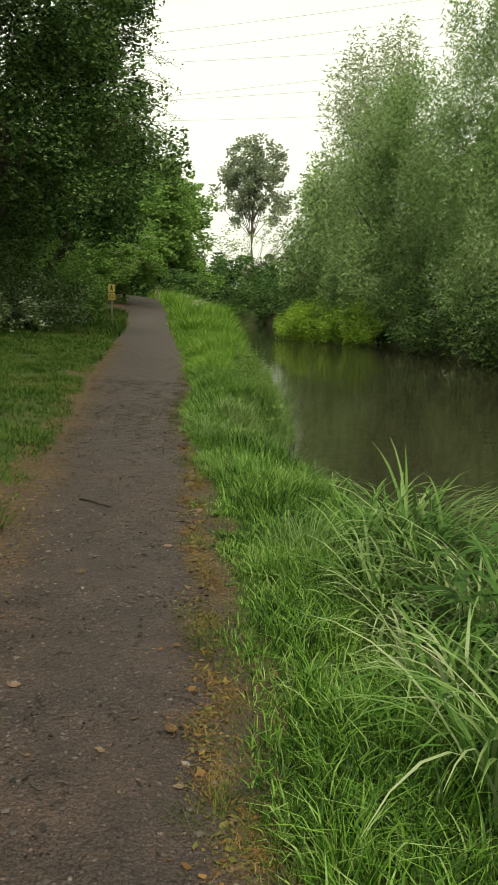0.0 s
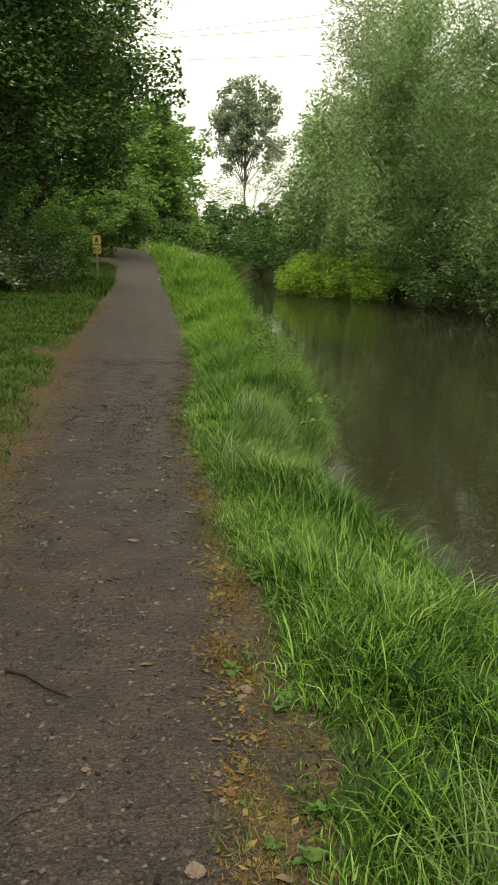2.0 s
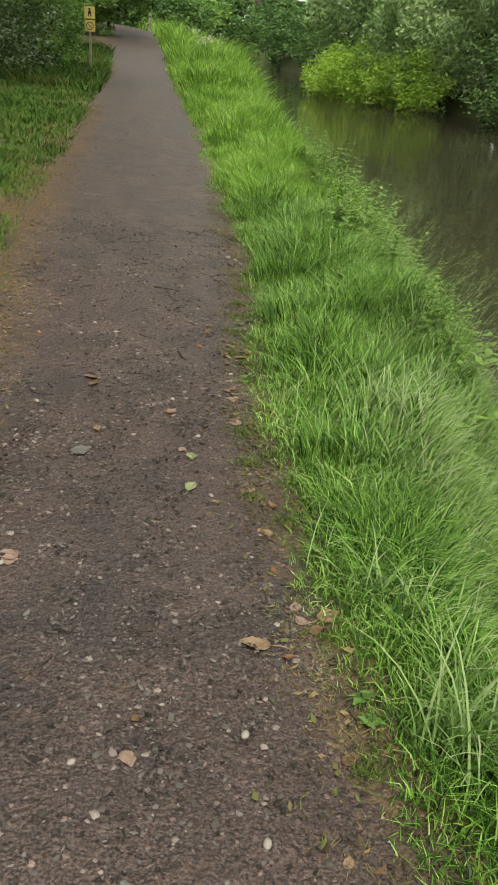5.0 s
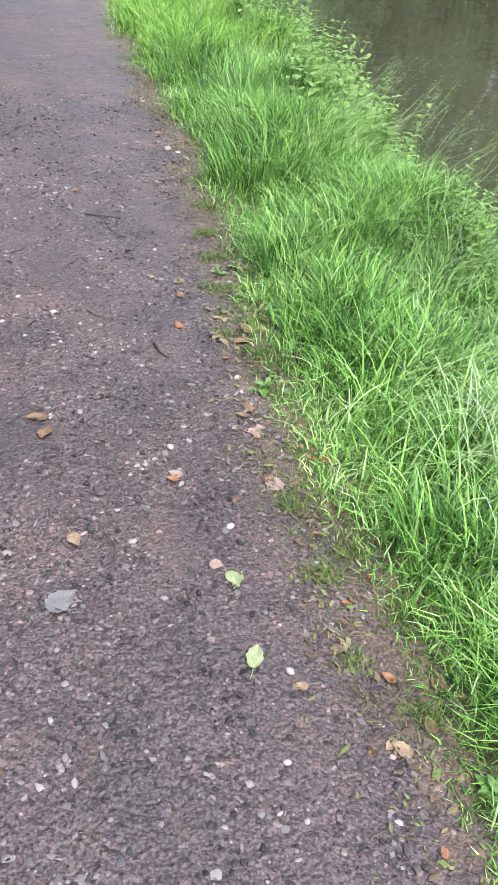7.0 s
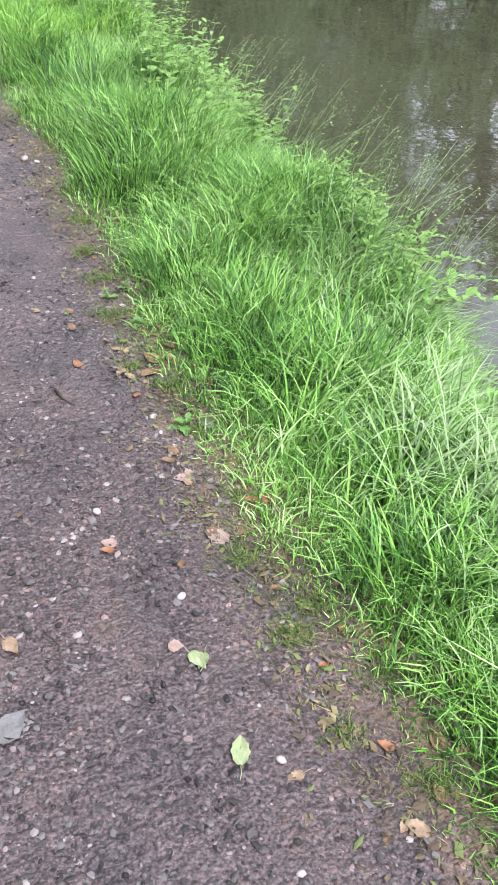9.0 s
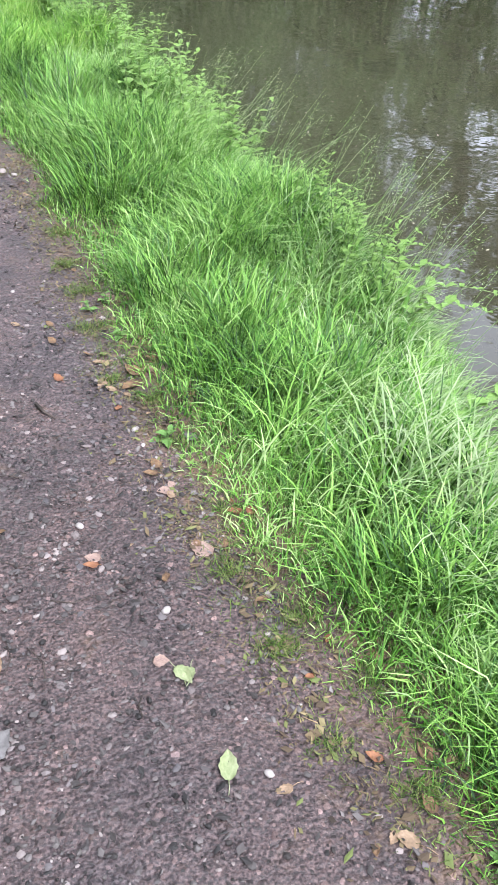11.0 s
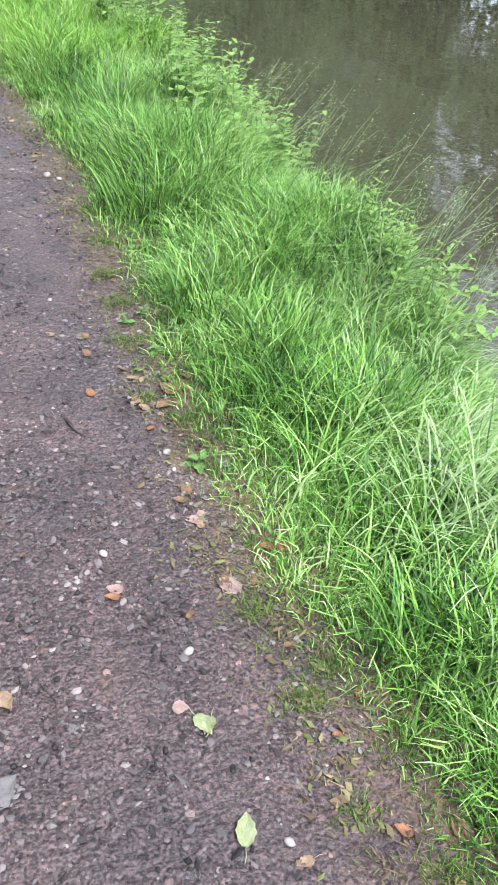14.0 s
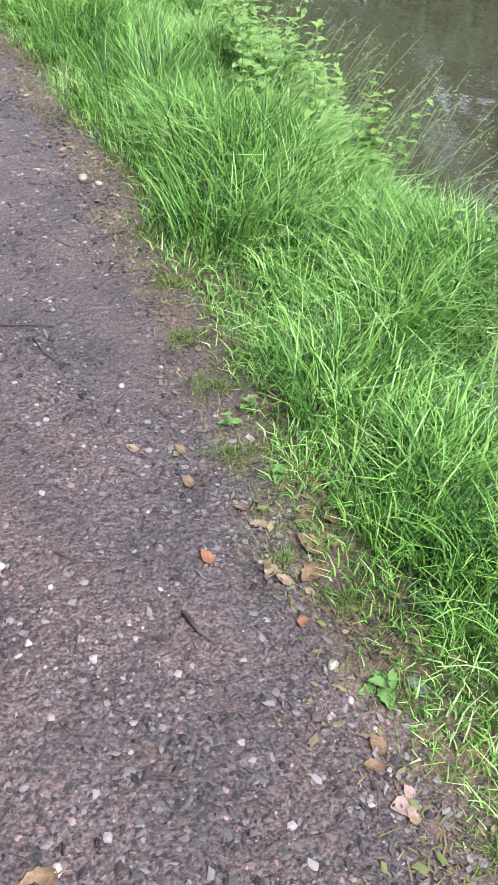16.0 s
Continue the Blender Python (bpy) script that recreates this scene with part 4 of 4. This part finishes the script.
LEAF_MESHES = {
    "brown": leaf_mesh("dead_leaf", 0.05, 0.034, 0.5, 0.35, M_DEAD),
    "tan": leaf_mesh("dead_leaf", 0.045, 0.03, 0.25, 0.25, M_TAN, 0.7),
    "pink": leaf_mesh("dead_leaf", 0.058, 0.05, 0.12, 0.15, M_PINK, 0.1),
    "green": leaf_mesh("fallen_leaf", 0.065, 0.036, 0.1, 0.55, M_FRESH, 0.45),
    "orange": leaf_mesh("dead_leaf", 0.04, 0.026, 0.6, 0.4, M_ORANGE, 0.2),
    "grey": leaf_mesh("dead_leaf", 0.08, 0.055, 0.1, 0.12, M_GREYLEAF, 0.4),
}
LEAF_LABELS = {"brown": "curled dark brown dead leaf on the path edge", "tan": "tan dead leaf with a long stalk on the path", "pink": "flat pinkish-brown dead leaf pressed on the path",
               "green": "fallen pale green leaf with a stalk on gravel", "orange": "small crumpled orange dead leaf in the grass", "grey": "flat grey weathered leaf trodden into the gravel"}


def lay_leaf(kind, x, y, turn, size=1.0, tilt=(0, 0)):
    ob = new("fallen_leaf" if kind == "green" else "dead_leaf", LEAF_MESHES[kind])
    ob.matrix_world = pose(x, y, float(ground_z(x, y)) + 0.012, tilt[0], tilt[1] + 5, turn) @ Matrix.Scale(size, 4)
    return tagged(ob, LEAF_LABELS[kind], "leaf", group="leaf litter")


for kind, x, y, turn, size in [("green", -0.15, -1.14, -20, 1.0), ("pink", 0.03, -0.56, 30, 1.1), ("orange", 0.16, -0.44, 70, 1.0), ("brown", 0.24, -1.24, 10, 1.0), ("tan", -0.04, -1.19, 95, 0.75),
                               ("tan", -0.52, -0.72, 200, 1.1), ("brown", 0.08, 0.24, 120, 1.4), ("tan", 0.0, 0.21, 40, 0.9), ("brown", 0.18, 0.35, 60, 0.9), ("tan", 0.01, -0.33, 15, 0.7), ("grey", -0.57, -0.96, -50, 1.0),
                               ("brown", -0.58, -0.29, 160, 1.2), ("tan", 0.28, -3.12, 80, 1.1), ("pink", 0.0, -7.66, 60, 1.0), ("brown", 0.56, -7.9, 20, 1.2), ("tan", 0.24, -1.78, -60, 1.6), ("tan", 0.1, -1.91, 80, 1.8),
                               ("pink", -0.61, -1.62, 90, 1.2), ("orange", 0.15, -1.2, 45, 0.9), ("brown", 0.19, -1.33, 10, 0.8), ("green", -0.16, -0.86, 200, 0.85), ("green", -0.13, -0.87, 150, 0.75), ("pink", -0.2, -0.83, 250, 0.6),
                               ("brown", 0.0, -0.22, 70, 0.8), ("tan", 0.14, 0.28, 10, 1.0), ("pink", 0.03, -3.64, 70, 1.0), ("tan", 0.28, -3.0, 30, 1.0), ("tan", 0.2, -4.86, 110, 0.9), ("pink", 0.39, -5.87, 10, 1.0),
                               ("brown", 0.1, 0.27, 30, 1.5), ("tan", -0.02, 0.27, 140, 1.0), ("tan", 0.01, 0.39, 80, 0.9), ("orange", -0.15, 0.3, 20, 1.1), ("tan", 0.13, -1.37, 40, 1.1), ("pink", 0.02, -0.3, 75, 0.8),
                               ("brown", 0.01, -0.2, 10, 0.9), ("pink", -0.23, -0.5, 60, 0.7), ("tan", 0.3, -1.05, 100, 0.9), ("orange", 0.18, -0.43, 200, 1.1), ("grey", 0.15, -0.11, 30, 0.6), ("brown", -0.58, -0.24, 95, 1.3), ("orange", -0.24, -0.52, 75, 0.9)]:
    lay_leaf(kind, x, y, turn, size)
rngl = np.random.default_rng(21)
kinds = ["brown", "tan", "tan", "orange", "pink", "brown"]
for k in range(170):
    y = rngl.uniform(-9.5, 3.5)
    side = rngl.random()
    x = float(path_right(y)) + rngl.normal() * 0.09 + 0.02 if side < 0.72 else rngl.uniform(float(path_left(y)), float(path_right(y)))
    lay_leaf(kinds[k % 6], x, y, rngl.uniform(0, 360), rngl.uniform(0.35, 0.9), (rngl.uniform(-12, 12), rngl.uniform(-15, 15)))


def pebble(x, y, size, mat, label, seed):
    r = np.random.default_rng(seed)
    bm = bmesh.new()
    bmesh.ops.create_icosphere(bm, subdivisions=2, radius=1)
    for v in bm.verts:
        d = 1 + 0.16 * noise.noise(Vector(v.co) * 1.7 + Vector((seed, 0, 0)))
        v.co = Vector((v.co.x * d, v.co.y * d * r.uniform(0.72, 0.76), v.co.z * d * 0.5)) * size / 2
    for f in bm.faces:
        f.smooth = True
    me = bpy.data.meshes.new("pebble")
    bm.to_mesh(me)
    bm.free()
    me.materials.append(mat)
    ob = new("pebble", me)
    ob.matrix_world = pose(x, y, float(ground_z(x, y)) + 0.008 + size * 0.1, 0, 0, r.uniform(0, 360))
    return tagged(ob, label, "stone", group="pebbles on the path")


for k, (x, y, size) in enumerate([(-0.13, -0.70, 0.026), (0.0, 0.0, 0.026), (-0.25, -0.37, 0.026), (-0.19, 0.95, 0.022), (0.0, -0.08, 0.018), (-0.58, -0.23, 0.024), (-0.7, 0.49, 0.022), (-0.58, 0.39, 0.026), (-0.12, -1.36, 0.018),
                                  (-1.06, -0.16, 0.028), (-0.78, -0.55, 0.028), (-0.07, -1.15, 0.022), (0.05, -2.74, 0.03), (0.07, -2.5, 0.026), (-0.65, -1.66, 0.024), (0.44, -3.14, 0.028), (0.03, -2.22, 0.026), (-0.34, -2.34, 0.022)]):
    pebble(x, y, size, M_FLINT, "pale flint pebble lying on the gravel path", k)
# a dark and a pale stone stand in for a bird dropping at the path edge
for k, (x, y, size) in enumerate([(-0.02, 2.25, 0.05), (0.03, 2.2, 0.035)]):
    pebble(x, y, size, M_FLINT if k else M_STONE, "flint standing in for a black and white bird dropping", 40 + k)


def twig(points, r, label="thin dark twig lying on the path"):
    bm = bmesh.new()
    a = Vector((points[0][0], points[0][1], 0))
    tube(bm, [(x - a.x, y - a.y, float(ground_z(x, y)) + 0.01 + r) for x, y in points], np.linspace(r, r * 0.5, len(points)), 6)
    me = bpy.data.meshes.new("twig")
    bm.to_mesh(me)
    bm.free()
    me.materials.append(M_TWIG)
    ob = new("twig", me)
    ob.location = (a.x, a.y, 0)
    return tagged(ob, label, "twig", group="twigs")


twig([(-0.27, -4.98), (-0.2, -5.0), (-0.12, -5.07), (-0.04, -5.12)], 0.008, "forked dead stick lying across the path")
twig([(-0.25, 0.19), (-0.235, 0.14), (-0.21, 0.1)], 0.006, "short brown stick lying on the gravel path")
twig([(-0.46, 1.27), (-0.4, 1.265), (-0.31, 1.25)], 0.004)
twig([(-0.38, 1.2), (-0.36, 1.12), (-0.33, 1.07)], 0.003)
rngt = np.random.default_rng(9)
for k in range(120):
    y = rngt.uniform(-8, 2.5)
    x = rngt.uniform(float(path_left(y)) + 0.05, float(path_right(y)) + 0.08)
    a, ln = rngt.uniform(0, 6.28), rngt.uniform(0.03, 0.11)
    twig([(x, y), (x + math.cos(a) * ln * 0.5, y + math.sin(a) * ln * 0.5), (x + math.cos(a + 0.3) * ln, y + math.sin(a + 0.3) * ln)], rngt.uniform(0.0012, 0.0026))


# ---- bank plants ----
NETTLE_LEAF = leaf_mesh("leaf", 0.08, 0.05, -0.35, 0.25, M_NETTLE, 0.15, 0.12)
BRAMBLE_LEAF = leaf_mesh("leaf", 0.07, 0.05, -0.25, 0.2, M_NETTLE, 0.15, 0.1)
ROUND_LEAF = leaf_mesh("leaf", 0.1, 0.1, -0.3, 0.25, M_PALELEAF, 0.2, 0.03)
SMALL_LEAF = leaf_mesh("leaf", 0.035, 0.018, -0.3, 0.2, M_NETTLE, 0.1, 0.0)
COMFREY_LEAF = leaf_mesh("leaf", 0.15, 0.075, -0.35, 0.25, M_COMFREY, 0.15, 0.03)
WEED_LEAF = leaf_mesh("leaf", 0.05, 0.032, -0.3, 0.2, M_WEED, 0.4, 0.15)


def leafy_plant(name, label, x, y, height, mesh, pairs, lean, seed, size=1.0, bend=0.0, z=None, category="plant"):
    """A stem with pairs of leaves at the nodes, each pair turned across the one below."""
    r = np.random.default_rng(seed)
    root = new(name)
    root.location = (x, y, float(ground_z(x, y)) - 0.01 if z is None else z)
    tagged(root, label, category, group=name + "s on the bank")
    a = r.uniform(0, 6.28)
    at = lambda f: Vector((lean[0] * f ** 1.6, lean[1] * f ** 1.6, height * (f - bend * f * f)))
    bm = bmesh.new()
    tube(bm, [at(f) for f in np.linspace(0, 1, 7)], np.linspace(0.0035, 0.0012, 7), 5)
    part("stem", bm, M_STEM, root)
    for k in range(pairs):
        f = 0.25 + 0.75 * k / max(pairs - 1, 1)
        for s in (0, 180):
            ob = new("leaf", mesh)
            ob.parent = root
            grow = size * (1.0 if f < 0.7 else 1.25 - f * 0.75) * r.uniform(0.8, 1.2)
            ob.matrix_local = Matrix.Translation(at(f)) @ pose(0, 0, 0, 0, 0, math.degrees(a) + k * 90 + s + r.uniform(-20, 20)) @ pose(0, 0, 0, r.uniform(-5, 30)) @ Matrix.Scale(grow, 4)
    return root


rngn = np.random.default_rng(77)
for k in range(120):
    y = 2.1 + 4.6 * rngn.random()
    x = float(near_bank(y)) - 0.8 + 0.8 * rngn.random() ** 0.7
    leafy_plant("nettle", "young green nettle with toothed leaves on the bank", x, y, rngn.uniform(0.36, 0.62), NETTLE_LEAF, 9, (rngn.uniform(-0.05, 0.15), rngn.uniform(-0.1, 0.1)), 200 + k, 0.95)
for k, (x, y, h) in enumerate([(1.72, 4.1, 0.75), (1.7, 3.3, 0.7), (1.62, 5.2, 0.8), (1.66, 4.6, 0.7)]):
    leafy_plant("willowherb", "upright willowherb stem with narrow leaves by the water", x, y, h, SMALL_LEAF, 14, (0.08, -0.03), 300 + k, 1.4)
for k, (x, y, lx, ly) in enumerate([(1.25, 0.8, 0.4, -0.05), (1.2, 0.62, 0.45, -0.12), (1.15, 0.45, 0.35, -0.1), (1.3, 0.95, 0.35, 0.1), (1.1, -0.05, 0.4, -0.1), (1.3, 2.2, 0.3, 0.0), (1.35, 2.5, 0.35, 0.05)]):
    leafy_plant("bramble_shoot", "arching bramble shoot with toothed leaves over the water", x, y, 0.5, BRAMBLE_LEAF, 8, (lx, ly), 320 + k, 0.75, 0.75)
for k, (x, y) in enumerate([(1.0 + 0.36 * rngn.random(), 0.5 + 0.85 * rngn.random()) for _ in range(30)]):
    leafy_plant("vetch", "small leafy vetch with oval leaflets in the grass", x, y, 0.36, SMALL_LEAF, 8, (rngn.uniform(-0.05, 0.12), -0.05), 340 + k, 1.3)
for k in range(16):
    y = rngn.uniform(-7.7, -6.1)
    leafy_plant("comfrey", "dark broad-leaved comfrey among the reeds", float(near_bank(y)) - rngn.uniform(0.05, 0.75), y, rngn.uniform(0.35, 0.6), COMFREY_LEAF, 5, (rngn.uniform(-0.1, 0.1), rngn.uniform(-0.1, 0.1)), 360 + k, rngn.uniform(0.8, 1.3))
leafy_plant("butterbur", "pale round butterbur leaf at the water's edge", 1.3, 1.9, 0.24, ROUND_LEAF, 1, (0.06, 0.0), 350, 1.0)
for k in range(26):
    y = rngn.uniform(-7.0, 2.4)
    x = float(path_right(y)) + rngn.uniform(0.0, 0.2)
    leafy_plant("creeping_weed", "low buttercup weed with lobed leaves at the path edge", x, y, rngn.uniform(0.03, 0.07), WEED_LEAF, 4, (rngn.uniform(-0.03, 0.03), rngn.uniform(-0.03, 0.03)), 400 + k, rngn.uniform(0.6, 1.0))

# flowering grass heads over the water
rngs = np.random.default_rng(12)
V, Q, kk = [], [], 0
y = np.concatenate([rngs.uniform(0.6, 2.6, 110), rngs.uniform(2.2, 8, 70), rngs.uniform(-3, 0.6, 24)])
x = near_bank(y) - rngs.uniform(0.05, 0.5, len(y))
for px, py in zip(x, y):
    r0 = np.array([px, py, float(ground_z(px, py))])
    t = np.array([rngs.uniform(0.1, 0.38), rngs.normal() * 0.1, rngs.uniform(0.32, 0.58)])
    f = np.linspace(0, 1, 6)[:, None]
    line = r0 + t * np.concatenate([f ** 1.7, f ** 1.7, f], 1)
    side = np.array([0.0, 0.0012, 0.0])
    v = np.stack([line - side, line + side], 1).reshape(-1, 3)
    q = np.array([[2 * i, 2 * i + 1, 2 * i + 3, 2 * i + 2] for i in range(5)])
    V.append(v), Q.append(q + kk)
    kk += len(v)
    pts = line[-1] - t * rngs.uniform(0, 0.28, 22)[:, None] + rngs.normal(size=(22, 3)) * 0.012
    v, q = leaf_arrays(rngs, pts, 0.012, 0.004)
    V.append(v), Q.append(q + kk)
    kk += len(v)
tagged(soup("flowering_grass", np.concatenate(V), np.concatenate(Q), M_STRAW), "feathery flowering grass heads leaning over the canal", "grass", kind="stuff")


# specks afloat on the canal
rngw = np.random.default_rng(15)
y = rngw.uniform(-6, 12, 420)
x = near_bank(y) + rngw.uniform(0.05, 6, 420) * rngw.random(420)
v, q = leaf_arrays(rngw, np.stack([x, y, np.full(420, WATER + 0.004)], 1), 0.03, 0.018)
v[:, 2] = WATER + 0.003 + (v[:, 2] - WATER - 0.004) * 0.08
tagged(soup("floating_debris", v, q, M_FLOAT), "small pale leaves and specks afloat on the canal", "debris", kind="stuff")

# cow parsley at the bend
for k in range(8):
    y = rngn.uniform(26, 34)
    x = float(path_right(y)) + rngn.uniform(0.9, 2.2)
    h = rngn.uniform(0.9, 1.35)
    plant = leafy_plant("cow_parsley", "tall cow parsley with white flower heads on the bank", x, y, h, NETTLE_LEAF, 4, (rngn.uniform(-0.15, 0.15), rngn.uniform(-0.15, 0.15)), 700 + k, 1.8)
    pts = np.array([0, 0, h]) + rngn.normal(size=(26, 3)) * [0.12, 0.12, 0.04]
    v, q = leaf_arrays(rngn, pts, 0.05, 0.045)
    tagged(soup("flower_head", v, q, M_FLOWER, False, plant), "flat white flower head", kind="stuff")


# ---- sign, marker post, overhead wires ----
def box(bm, c, s, bevel=0.004):
    r = bmesh.ops.create_cube(bm, size=1, matrix=Matrix.Translation(c) @ Matrix.Diagonal((*s, 1)))
    bmesh.ops.bevel(bm, geom=list({e for v in r["verts"] for e in v.link_edges}), offset=bevel, segments=1, affect="EDGES")


sign = new("warning_sign")
sign.location = (-3.62, 20, float(ground_z(-3.62, 20)))
sign.rotation_euler = (0, 0, radians(6))
tagged(sign, "two small yellow warning plates on a wooden stake", "sign")
bm = bmesh.new()
box(bm, (0, 0.03, 0.72), (0.06, 0.05, 1.6))
part("stake", bm, M_POST, sign)
for z, h in ((1.36, 0.27), (1.06, 0.26)):
    bm = bmesh.new()
    box(bm, (0, -0.01, z), (0.26, 0.012, h), 0.003)
    plate = part("plate", bm, M_YELLOW, sign, "yellow enamelled plate with black picture")
    bm = bmesh.new()
    if z > 1.2:
        for c, s in (((0, 0, 0.07), (0.05, 0.004, 0.05)), ((0, 0, 0.0), (0.07, 0.004, 0.07)), ((-0.03, 0, -0.06), (0.025, 0.004, 0.06)), ((0.03, 0, -0.06), (0.025, 0.004, 0.06))):
            box(bm, (c[0], -0.0195, z + c[2]), s, 0.001)
    else:
        ring = [(math.cos(a) * 0.085, -0.0195, z + math.sin(a) * 0.085) for a in np.linspace(0, 2 * math.pi, 25)]
        tube(bm, ring, [0.008] * 25, 4)
        tube(bm, [(-0.06, -0.0195, z + 0.06), (0.06, -0.0195, z - 0.06)], [0.008, 0.008], 4)
    part("pictogram", bm, M_BLACK, plate, "black painted pictogram")
post = new("marker_post")
post.location = (-4.25, 45, float(ground_z(-4.25, 45)))
tagged(post, "short weathered wooden marker post with a pale face", "post")
bm = bmesh.new()
box(bm, (0, 0, 0.42), (0.13, 0.13, 0.95), 0.012)
part("shaft", bm, M_POST, post)
bm = bmesh.new()
box(bm, (0.045, -0.069, 0.52), (0.04, 0.008, 0.7), 0.002)
part("face_plate", bm, M_FLINT, post, "pale painted strip")

for x0, z0, x1, z1 in ((4.4, 34.0, 19.7, 36.1), (4.4, 31.8, 16.5, 33.4), (6.5, 26.9, 11.2, 27.5), (1.1, 25.4, 11.3, 26.2), (1.1, 22.8, 11.3, 23.3), (1.0, 29.6, 12.0, 30.4)):
    k = (z1 - z0) / (x1 - x0)
    bm = bmesh.new()
    tube(bm, [(x, 95, z0 + k * (x - x0) + 0.00035 * (x - 10) ** 2) for x in range(-150, 151, 15)], [0.022] * 21, 5)
    me = bpy.data.meshes.new("overhead_wire")
    bm.to_mesh(me)
    bm.free()
    me.materials.append(M_WIRE)
    tagged(new("overhead_wire", me), "grey overhead power cable sagging across the sky", "cable", group="power lines")
